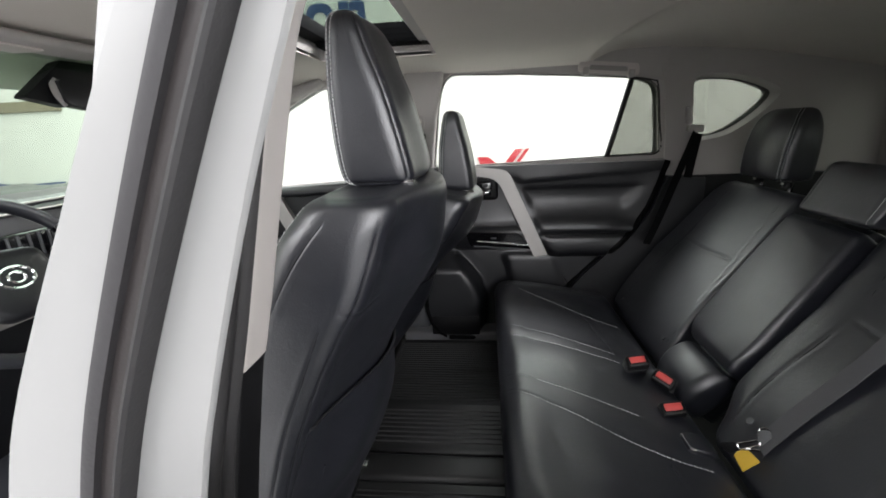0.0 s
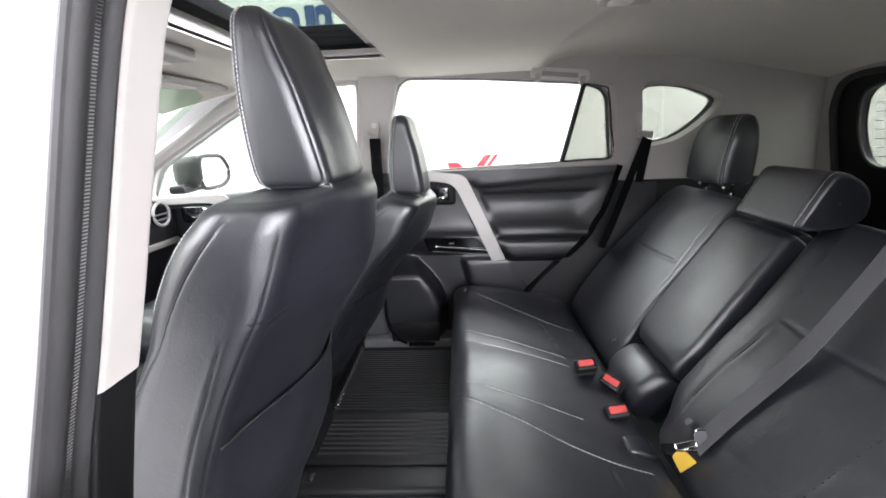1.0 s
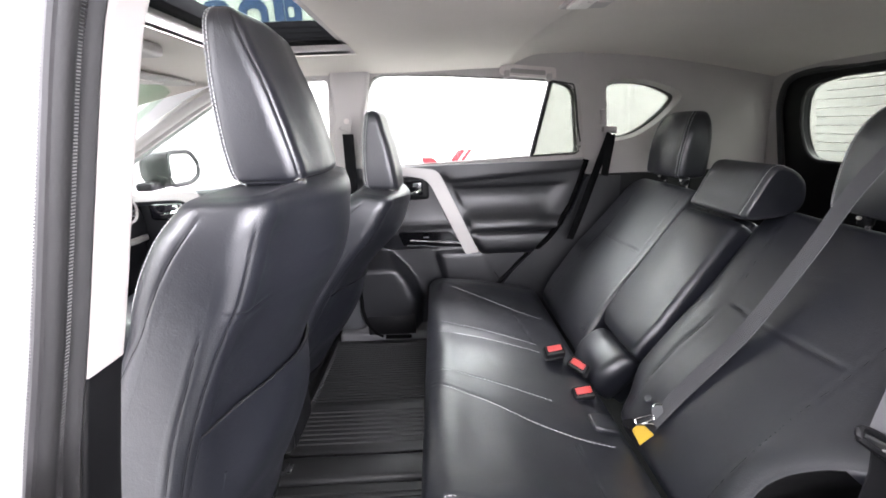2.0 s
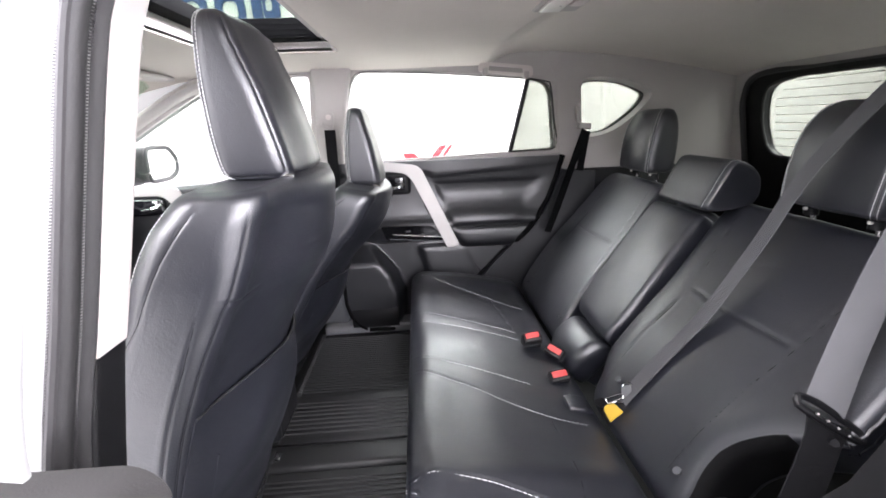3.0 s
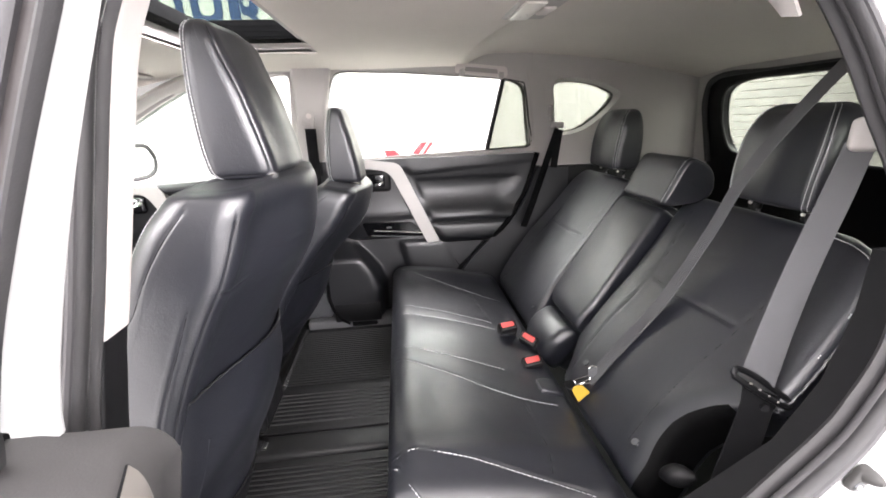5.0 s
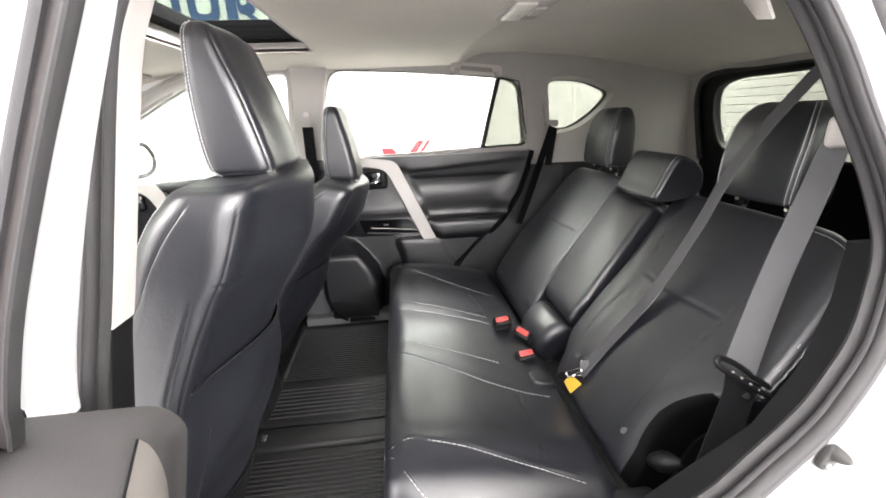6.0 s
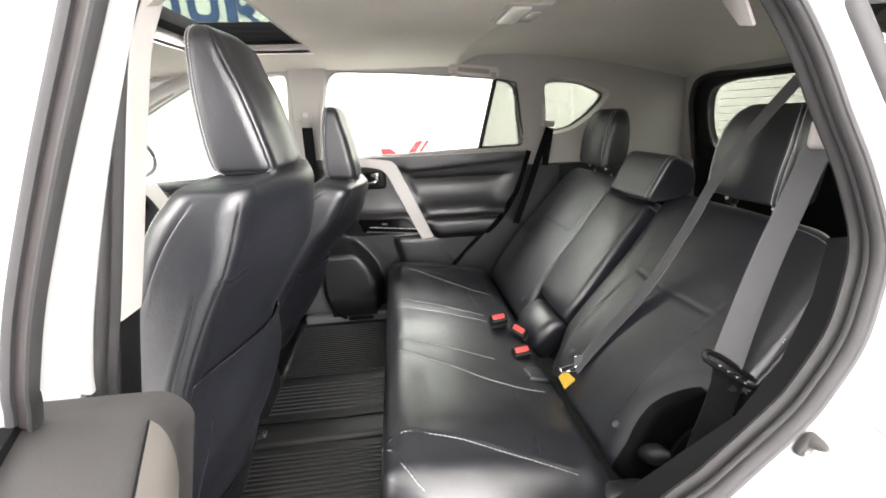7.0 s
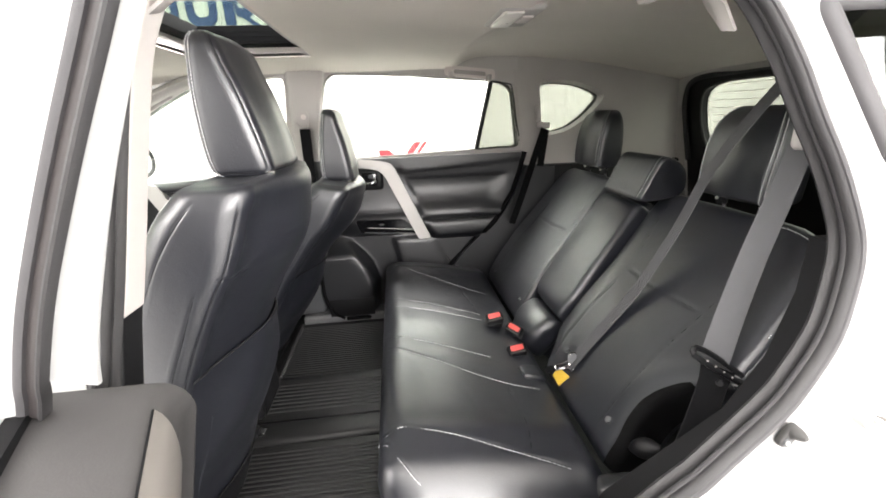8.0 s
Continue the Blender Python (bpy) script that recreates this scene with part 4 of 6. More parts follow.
    part("chrome_line", tube(line((0.165, 0.651, 0.876), (0.400, 0.651, 0.852), 8), 0.003, 8), CHROME, bz)
    part("silver_lip", tube(line((0.150, 0.651, 0.853), (0.402, 0.651, 0.834), 8), 0.003, 8), GREY_PLASTIC, bz)
    # pull pocket edge beside the strip
    part("pull_edge", tube(smooth_path([(0.275, 0.69, 1.14), (0.305, 0.686, 1.05), (0.345, 0.678, 0.95), (0.395, 0.672, 0.875)], 5), 0.010, 8, None, False, 0.6), VINYL, door)
    # speaker grille
    gr = round_corners([(-0.042, 0.738), (0.100, 0.730), (0.150, 0.660), (0.166, 0.556), (-0.048, 0.564)], [0.02, 0.05, 0.06, 0.015, 0.015], 6)
    sp = part("speaker_grille", plate(gr, [], lambda a, b, d: (a, 0.6085 + d, b), 0.012), GREY_PLASTIC, door)
    rings = []
    for q, d in ((1.0, 0.0), (0.96, -0.0015), (0.90, -0.0015), (0.86, 0.001), (0.55, 0.0015), (0.02, 0.0015)):
        rings.append([(0.058 + 0.072 * q * math.cos(g), 0.6075 + d, 0.650 + 0.072 * q * math.sin(g)) for g in steps(0, 2 * math.pi, 40)[:-1]])
    part("speaker_ring", Loft(rings).bm(), GREY_PLASTIC, sp)
    part("lower_pocket_lip", tube(smooth_path([(-0.058, 0.610, 0.543), (0.06, 0.607, 0.540), (0.17, 0.610, 0.541)], 5), 0.005, 8), SEAM, door)
    part("pocket_shadow", block(-0.05, 0.17, 0.600, 0.606, 0.44, 0.535, 0.004, 2), PLASTIC, door)
    lower = round_corners([(0.312, 0.806), (0.470, 0.802), (0.700, 0.790), (0.640, 0.735), (0.555, 0.640), (0.345, 0.640)], [0.006, 0.004, 0.004, 0.004, 0.004, 0.01], 4)
    part("lower_panel", plate(lower, [], lambda a, b, d: (a, 0.684 + d, b), 0.02), GREY_PLASTIC, door, "grey grained lower panel")
    # panel line slanting below the strip
    part("panel_line", tube(smooth_path([(0.482, 0.683, 0.802), (0.53, 0.683, 0.725), (0.580, 0.683, 0.65)], 4), 0.0024, 6), SEAM, door)
    part("pad_line", tube(smooth_path([(0.478, 0.684, 0.806), (0.60, 0.684, 0.796), (0.70, 0.684, 0.790)], 4), 0.003, 6), SEAM, door)
    # sill brightness is put into its colour
    structure("sill_far", block(-0.185, 0.62, 0.60, 0.78, 0.25, 0.452, 0.014, 3), SILL_GREY, "dark grey plastic door sill trim", "sill trim")
    structure("pillar_trim_far_low", block(-0.30, -0.065, 0.64, 0.74, 0.44, 1.10, 0.03, 3), GREY_PLASTIC, "dark grey plastic lower trim on centre pillar", "pillar trim")


far_rear_door()


def grab_handle(x0, x1, y, z, droop, s=1):
    """A folded handle: a flat frame against the roof rail, with two hinge blocks."""
    ob = thing("grab_handle", ((x0 + x1) / 2, y, z), "beige-grey folding grab handle on roof rail", "grab handle", "grab handles")
    zz = lambda x: -droop * (x - x0) / (x1 - x0)
    at = lambda a, b, d: (a, y + s * (d - 0.35 * (b + 0.02)), z + b + zz(a))
    outer = round_corners([(x0, -0.022), (x1, -0.026), (x1 - 0.006, 0.016), (x0 + 0.006, 0.016)], 0.016, 5)
    inner = round_corners([(x0 + 0.042, -0.014), (x1 - 0.042, -0.014), (x1 - 0.046, 0.004), (x0 + 0.046, 0.004)], 0.006, 3)
    bar = plate(outer, [inner], at, 0.012)
    part("bar", bar, CREAM, ob, "", True, 50)
    # darker plate behind the opening paints the shadow in the slot
    part("finger_slot", plate(inner, [], lambda a, b, d: at(a, b, d + 0.008), 0.004), SLOT_SHADE, ob)
    for a in (x0 + 0.030, x1 - 0.030):
        part("mount", block(a - 0.011, a + 0.011, y - 0.012, y + 0.02, z - 0.034 + zz(a), z - 0.006 + zz(a), 0.005, 3), PILLAR, ob)
    return ob


grab_handle(0.562, 0.792, 0.632, 1.573, 0.024)
grab_handle(0.53, 0.752, -0.634, 1.580, 0.02, -1)


def dome_light():
    ob = thing("dome_light", (0.64, -0.24, 1.61), "small rectangular roof lamp with clear lens", "roof lamp")
    z = roof_z(0.60, -0.20)
    part("housing", block(0.578, 0.690, -0.292, -0.10, z - 0.016, z + 0.004, 0.010, 3), PILLAR, ob)
    part("lens", block(0.592, 0.640, -0.280, -0.125, z - 0.022, z - 0.014, 0.006, 2), LENS, ob)
    part("switch", block(0.646, 0.676, -0.235, -0.17, z - 0.021, z - 0.014, 0.004, 2), CREAM, ob)


dome_light()


# ---- seats ----
def front_seat():
    cy = -0.37
    seat = thing("front_seat", (-0.20, cy, 0.42), "black leather front seat with pale stitching and headrest", "car seat", "front seats")
    # height, front, rear, half width, corner, swell of the rear face
    rows = [(0.50, -0.385, -0.177, 0.215, 0.045, 0.030), (0.60, -0.360, -0.157, 0.240, 0.045, 0.050), (0.70, -0.330, -0.137, 0.252, 0.045, 0.056), (0.78, -0.300, -0.118, 0.258, 0.045, 0.058), (0.882, -0.252, -0.085, 0.262, 0.045, 0.060), (0.955, -0.214, -0.056, 0.263, 0.045, 0.060), (1.023, -0.178, -0.025, 0.263, 0.045, 0.064),
            (1.096, -0.140, 0.014, 0.264, 0.045, 0.074), (1.135, -0.125, 0.038, 0.265, 0.045, 0.072), (1.181, -0.104, 0.058, 0.265, 0.045, 0.066), (1.230, -0.076, 0.074, 0.262, 0.045, 0.056), (1.258, -0.054, 0.086, 0.256, 0.045, 0.046), (1.278, -0.036, 0.086, 0.246, 0.040, 0.036), (1.286, -0.018, 0.072, 0.226, 0.030, 0.020)]
    rings = []
    for z, x0, x1, hw, r, swell in catmull(rows, 4):
        rings.append([(a, cy + b, z - 0.006 * (b / max(hw, 0.01)) ** 2 * max(0.0, (z - 1.15) / 0.14)) for a, b in rounded(x0, x1, -hw, hw, r, (lambda t: swell * math.sin(math.pi * t) ** 1.35, 0.0, -0.01, 0.0), 9, 21)])
    lo = Loft(rings)
    gr = []
    for sg in (-1, 1):
        flat = lambda pts: [side_of(lo, x, z, sg) for x, z in pts]
        # rear corner seam, bolster seam, stitched bolster edge
        gr.append(([side_of(lo, x, z, sg) for x, z in smooth_pairs([(0.071, 1.262), (0.063, 1.232), (0.045, 1.181), (0.025, 1.135), (0.001, 1.096), (-0.038, 1.023), (-0.069, 0.955), (-0.098, 0.882), (-0.131, 0.78), (-0.155, 0.66), (-0.172, 0.55)])], 0.0013, 0.0018, 0.0001, ()))
        gr.append((flat(smooth_pairs([(-0.018, 1.118), (-0.060, 1.023), (-0.090, 0.955), (-0.118, 0.882), (-0.150, 0.78), (-0.172, 0.66)])), 0.0014, 0.0018, 0.0003, ()))
        gr.append((flat(smooth_pairs([(0.004, 1.262), (-0.019, 1.236), (-0.051, 1.193), (-0.080, 1.145), (-0.102, 1.106), (-0.134, 1.064), (-0.185, 0.99), (-0.230, 0.90)])), 0.0015, 0.0020, 0.0002, ()))
        gr.append((flat(smooth_pairs([(-0.040, 1.270), (-0.062, 1.240), (-0.088, 1.196), (-0.112, 1.150), (-0.140, 1.095), (-0.190, 1.0), (-0.230, 0.92)])), 0.0022, 0.0022, 0.0004, (0.0045,)))
        # cross seam at the shoulder, and slack folds in the skin
        ys = steps(0.262, 0.185, 8)
        gr.append(([rear_of(lo, cy + sg * y, 1.132 - 0.010 * math.sin(math.pi * i / 8)) for i, y in enumerate(ys)], 0.0020, 0.0022, 0.0006, ()))
        for y0, z0, y1, z1, deep in ((0.235, 0.985, 0.205, 0.93, 0.0007), (0.243, 1.075, 0.215, 1.02, 0.0007), (0.12, 1.165, 0.05, 1.166, 0.0005)):
            gr.append(([rear_of(lo, cy + sg * (y0 + (y1 - y0) * q), z0 + (z1 - z0) * q) for q in steps(0, 1, 6)], deep, 0.0060, 0.0003, ()))
    back = quilt("backrest", lo, 230, 380, gr, seat, "", LEATHER)
    # slack map pocket: its mouth stands off the back
    us = steps(-0.238, 0.238, 40)
    zs = steps(0, 1, 26)

    def pocket(y, q):
        z = 0.52 + (0.928 - 0.52) * q + 0.012 * math.cos(y / 0.218 * math.pi / 2) * q ** 3
        e = 1 - min(1.0, abs(y) / 0.238) ** 3
        p = rear_of(lo, cy + y, z)
        off = 0.0006 + e * (0.006 + 0.034 * math.sin(math.pi * min(1.0, (1.04 - q) / 0.75)) ** 1.5)
        off += 0.004 * math.sin(17 * y + 7 * q) * math.sin(math.pi * q) * e + 0.003 * math.sin(41 * y - 9 * q) * math.sin(math.pi * q) * e
        return p + Vector((off, 0, 0))

    pk = part("map_pocket", sheet(pocket, us, zs, 0.0015), LEATHER, back, "slack leather map pocket", True, 60)
    part("pocket_hem", tube([pocket(y, 1.0) + Vector((0.001, 0, 0)) for y in us], 0.0032, 7), VINYL, pk)
    part("pocket_fold", tube(smooth_path([pocket(-0.190, 0.72) + Vector((0.001, 0, 0)), pocket(-0.188, 0.5), pocket(-0.192, 0.25), pocket(-0.19, 0.05)], 5), 0.0022, 6), LEATHER, pk)
    part("kick_panel", sheet(lambda y, q: rear_of(lo, cy + y, 0.50 + 0.05 * q) + Vector((0.012 - 0.02 * (1 - q), 0, -0.06 * (1 - q))), steps(-0.21, 0.21, 16), steps(0, 1, 6), 0.004), PLASTIC, back)
    # headrest: a wedge with a flat rear face
    hr = [(1.280, -0.002, 0.074, 0.108, 0.020), (1.286, -0.014, 0.088, 0.118, 0.024), (1.300, -0.023, 0.093, 0.124, 0.027), (1.340, -0.028, 0.086, 0.127, 0.028), (1.385, -0.030, 0.075, 0.127, 0.028), (1.430, -0.030, 0.062, 0.126, 0.027), (1.475, -0.027, 0.045, 0.124, 0.026),
          (1.503, -0.024, 0.036, 0.123, 0.025), (1.519, -0.021, 0.029, 0.117, 0.022), (1.529, -0.013, 0.019, 0.106, 0.014), (1.533, -0.004, 0.011, 0.090, 0.005)]
    rings = []
    for z, x0, x1, hw, r in catmull(hr, 4):
        rings.append([(a, cy + b, z) for a, b in rounded(x0, x1, -hw, hw, r, (lambda t: 0.008 * math.sin(math.pi * t) ** 2, 0.0, lambda t: 0.006 * math.sin(math.pi * t) ** 2, 0.0), 9, 15)])
    hl = Loft(rings)
    gr = [([hl.at(v, u) for v in steps(0.06, 0.93, 40)], 0.0020, 0.0018, 0.0002, ()) for u in (0.0, 0.25)]
    gr += [([hl.at(v, u) for v in steps(0.06, 0.93, 40)], 0.0016, 0.0020, 0.0004, (-0.0042, 0.0042)) for u in (0.758, 0.492)]
    gr.append(([hl.at(0.115, u) for u in steps(0, 1, 90)], 0.0014, 0.0020, 0.0003, ()))
    quilt("headrest", hl, 150, 240, gr, seat, "", LEATHER)
    for dy in (-0.07, 0.07):
        part("headrest_post", tube(line((0.03, cy + dy, 1.24), (0.03, cy + dy, 1.31), 4), 0.006, 10), CHROME, seat)
        part("post_collar", tube(line((0.03, cy + dy, 1.272), (0.03, cy + dy, 1.2835), 3), 0.015, 14), PLASTIC, seat)
    part("release_button", tube(line((0.050, cy - 0.11, 1.286), (0.094, cy - 0.11, 1.286), 3), 0.0045, 8), CHROME, seat)
    # seat cushion, shell and rails
    rings = []
    for x, z0, z1, hw, r in catmull([(-0.90, 0.60, 0.68, 0.22, 0.03), (-0.86, 0.57, 0.71, 0.25, 0.05), (-0.60, 0.55, 0.715, 0.26, 0.05), (-0.30, 0.52, 0.68, 0.255, 0.05), (-0.22, 0.50, 0.64, 0.24, 0.04)], 4):
        rings.append([(x, cy + b, a) for a, b in rounded(z0, z1, -hw, hw, r, (-0.01, 0.005, 0, 0.005))])
    part("cushion", Loft(rings).bm(), LEATHER, seat, "", True, 60)
    part("side_shell", block(-0.75, -0.16, cy - 0.275, cy - 0.235, 0.45, 0.60, 0.018, 3), PLASTIC, seat)
    part("side_shell", block(-0.75, -0.16, cy + 0.235, cy + 0.275, 0.45, 0.60, 0.018, 3), PLASTIC, seat)
    for dy in (-0.21, 0.20):
        rail = part("rail", block(-0.80, -0.165, cy + dy - 0.022, cy + dy + 0.022, 0.400, 0.448, 0.006, 2), PLASTIC, seat)
        part("rail_end", block(-0.172, -0.148, cy + dy - 0.016, cy + dy + 0.016, 0.412, 0.442, 0.004, 2), CHROME, rail)
    part("mount", block(-0.70, -0.22, cy - 0.20, cy + 0.20, 0.44, 0.53, 0.02, 2), PLASTIC, seat)
    return seat


SEAT = front_seat()
FAR_SEAT = copy_thing(SEAT, pose(-0.30, 0.37, 0.368, 0, 11.8, 0))
# its back is reclined, its headrest tipped forward again
for piece in FAR_SEAT.children:
    if piece.name.split(".")[0] == "headrest":
        turn = Matrix.Translation((0.23, 0, 0.865)) @ Matrix.Rotation(radians(-6.6), 4, "Y") @ Matrix.Translation((-0.23, 0, -0.865))
        piece.matrix_local = turn @ piece.matrix_local


# rear bench: cushion
def bench_top(x, y):
    """Height of the bench's upper face."""
    z = float(np.interp(x, [0.23, 0.30, 0.42, 0.56, 0.70, 0.80], [0.690, 0.703, 0.692, 0.668, 0.636, 0.615]))
    z += 0.012 * math.exp(-((abs(y) - 0.53) / 0.05) ** 2)
    z -= 0.008 * math.exp(-((abs(y) - 0.33) / 0.14) ** 2) * (1 if x > 0.33 else 0.4)
    z += 0.006 * math.exp(-(y / 0.09) ** 2)
    # raised ribbons between the stitched pairs
    for a0, a1 in ((0.172, 0.060), (-0.135, -0.275)):
        c = a0 + (a1 - a0) * min(max((x - 0.26) / 0.34, 0), 1)
        z += 0.003 * math.exp(-((y - c) / 0.034) ** 2) * min(1.0, max(0.0, (0.68 - x) / 0.12))
    return z


REAR_SEAT = thing("passenger_bench", (0.6, 0, 0.42), "black leather rear bench with reclined backrests, pale stitching", "car seat")


def bench_cushion():
    rings = []
    for y in sorted(set(steps(-0.685, -0.60, 10) + steps(-0.60, 0.60, 120) + steps(0.60, 0.685, 10))):
        e = max(0.0, (abs(y) - 0.60) / 0.08)
        drop = 0.05 * e ** 2.2
        inset = 0.03 * e ** 2
        top = lambda x: bench_top(x, y) - drop
        prof = [(0.285 + inset, 0.43), (0.262 + inset, 0.50), (0.246 + inset, 0.58), (0.238 + inset, 0.635 - drop * 0.6), (0.243 + inset, 0.672 - drop), (0.262 + inset, 0.693 - drop)]
        prof += [(x, top(x)) for x in (0.30 + inset, 0.36, 0.44, 0.52, 0.60, 0.66, 0.70)]
        prof += [(0.727, 0.612 - drop), (0.738, 0.575 - drop), (0.735, 0.43)]
        loop = soft_loop(prof, 3)
        rings.append([(a, y, b) for a, b in loop])
    lo = Loft(rings)

    def on(x, y):
        e = max(0.0, (abs(y) - 0.60) / 0.08)
        if x < 0.285:
            q = min(max((x - 0.238) / 0.024, 0), 1)
            return Vector((0.2375 + 0.0245 * q ** 2 + max(0.0, x - 0.262), y, 0.650 + 0.043 * q + max(0.0, x - 0.262) * 0.26 - 0.05 * e ** 2.2))
        return Vector((x, y, bench_top(x, y) - 0.05 * e ** 2.2))

    run = lambda pts: [on(x, y) for x, y in smooth_pairs(pts, 10)]
    gr = [(run([(0.245, 0.215), (0.32, 0.180), (0.42, 0.140), (0.53, 0.092), (0.60, 0.065)]), 0.0016, 0.0017, 0.0002, (0.004,)),
          (run([(0.245, 0.133), (0.32, 0.108), (0.45, 0.066), (0.60, 0.016)]), 0.0016, 0.0017, 0.0002, (0.004,)),
          (run([(0.245, -0.098), (0.32, -0.118), (0.45, -0.168), (0.58, -0.216)]), 0.0016, 0.0017, 0.0002, (0.004,)),
          (run([(0.252, -0.163), (0.32, -0.196), (0.40, -0.236), (0.515, -0.304), (0.60, -0.338), (0.69, -0.352)]), 0.0018, 0.0018, 0.0003, (0.0042,)),
          (run([(0.245, -0.528), (0.30, -0.532), (0.38, -0.548), (0.454, -0.570), (0.56, -0.606), (0.66, -0.632)]), 0.0018, 0.0018, 0.0003, (0.0042,)),
          (run([(0.245, 0.575), (0.32, 0.525), (0.45, 0.440), (0.56, 0.365), (0.62, 0.330), (0.69, 0.305)]), 0.0018, 0.0018, 0.0003, (0.0042,)),
          (run([(0.590, -0.345), (0.594, -0.445), (0.588, -0.54), (0.576, -0.606)]), 0.0016, 0.0018, 0.0002, ()),
          (run([(0.562, 0.350), (0.574, 0.269), (0.588, 0.13), (0.594, 0.030)]), 0.0016, 0.0018, 0.0002, ())]
    # seam turning off to the near front corner
    gr.append((run([(0.245, -0.530), (0.262, -0.560), (0.285, -0.605), (0.310, -0.640), (0.335, -0.662)]), 0.0015, 0.0017, 0.0002, (0.003,)))
    # creases pressed into the skin by use
    for a, b in (((0.34, -0.28), (0.37, -0.40)), ((0.46, -0.36), (0.49, -0.47)), ((0.33, 0.33), (0.36, 0.42)), ((0.42, -0.02), (0.44, -0.09)), ((0.31, -0.42), (0.33, -0.50))):
        gr.append(([on(a[0] + (b[0] - a[0]) * q, a[1] + (b[1] - a[1]) * q) for q in steps(0, 1, 8)], 0.0004, 0.009, 0.0002, ()))
    ob = quilt("cushion", lo, 520, 230, gr, REAR_SEAT, "bench cushion with stitched seams", None, True, 0.0085, 0.0009)
    part("under_frame", block(0.32, 0.73, -0.62, 0.62, 0.40, 0.45, 0.01), PLASTIC, ob)
    # side flap at the near rear corner
    tab = []
    for x, hw, h in catmull([(0.652, 0.018, 0.004), (0.655, 0.026, 0.010), (0.675, 0.031, 0.013), (0.700, 0.031, 0.013), (0.716, 0.025, 0.008)], 4):
        tab.append([(x, -0.280 + b, bench_top(x, -0.280) + a) for a, b in rounded(-0.02, h, -hw, hw, 0.008)])
    quilt("hinge_cover", Loft(tab), 40, 60, [], ob)
    part("end_flap", block(0.70, 0.80, -0.685, -0.63, 0.575, 0.618, 0.018, 3), VINYL, ob)
    return ob


bench_cushion()


def seat_frame(theta, bx, bz):
    """Turns height along a seat back, its depth and y into a place."""
    s, c = math.sin(radians(theta)), math.cos(radians(theta))
    return lambda a, y, h: (bx + h * s - a * c, y, bz + h * c + a * s)


def spread(table, h):
    return float(np.interp(h, [q[0] for q in table], [q[1] for q in table]))


def backrest(label, low, high, theta, bx, bz, rows, swell, sewn, size=(200, 330), r=0.024):
    """A seat back between two edges, given as height and y; rows: height, rear and front depth, share of the width; sewn: seams as runs of (height, y) with their furrow."""
    f = seat_frame(theta, bx, bz)
    rings = []
    for h, a0, a1, w in catmull(rows, 5):
        y0, y1 = spread(low, h), spread(high, h)
        m, hw = (y0 + y1) / 2, (y1 - y0) / 2 * w
        rings.append([f(a, y, h) for a, y in rounded(a0, a1, m - hw, m + hw, min(r, 0.45 * (a1 - a0)), (swell, 0.0, 0, 0.0), 9, 41)])
    lo = Loft(rings)
    s, c = math.sin(radians(theta)), math.cos(radians(theta))
    pts = lo.r.reshape(-1, 3)
    hh = (pts[:, 0] - bx) * s + (pts[:, 2] - bz) * c
    aa = -(pts[:, 0] - bx) * c + (pts[:, 2] - bz) * s
    face = aa > -0.03

    def on(h, y):
        d = ((hh - h) / 1.0) ** 2 + (pts[:, 1] - y) ** 2 + np.where(face, 0, 9.0)
        i = np.argsort(d)[:4]
        w = 1 / (d[i] + 1e-7)
        return Vector(f(float((aa[i] * w).sum() / w.sum()), y, h))

    gr = [([on(h, y) for h, y in smooth_pairs(run, 10)], *furrow) for run, furrow in sewn]
    ob = quilt("backrest", lo, size[0], size[1], gr, REAR_SEAT, label)
    return ob, lo, on


SEWN = (0.0020, 0.0022, 0.0003, ())
CROSS = (0.0036, 0.0036, 0.0005, ())
FOLD = (0.0004, 0.008, 0.0002, ())
BACK_ROWS = [(0.0, -0.10, -0.006, 0.95), (0.03, -0.11, 0.012, 0.99), (0.12, -0.11, 0.022, 1.0), (0.26, -0.11, 0.020, 1.0), (0.38, -0.11, 0.012, 1.0), (0.50, -0.105, 0.008, 1.0), (0.60, -0.095, 0.006, 1.0), (0.650, -0.09, 0.004, 1.0), (0.670, -0.085, 0.001, 0.99), (0.681, -0.08, -0.007, 0.975), (0.686, -0.07, -0.020, 0.94)]


def bolster(t):
    """Padding that stands up along both edges, with a low insert between."""
    return 0.004 * math.exp(-((t - 0.08) / 0.07) ** 2) + 0.004 * math.exp(-((t - 0.92) / 0.07) ** 2) + 0.004 * math.exp(-((t - 0.5) / 0.2) ** 2)


# far, narrow part
FAR_IN = [(0.0, 0.082), (0.05, 0.088), (0.18, 0.131), (0.43, 0.172), (0.60, 0.200), (0.66, 0.208)]
FAR_OUT = [(0.0, 0.590), (0.17, 0.615), (0.30, 0.640), (0.60, 0.640), (0.64, 0.620), (0.67, 0.585)]
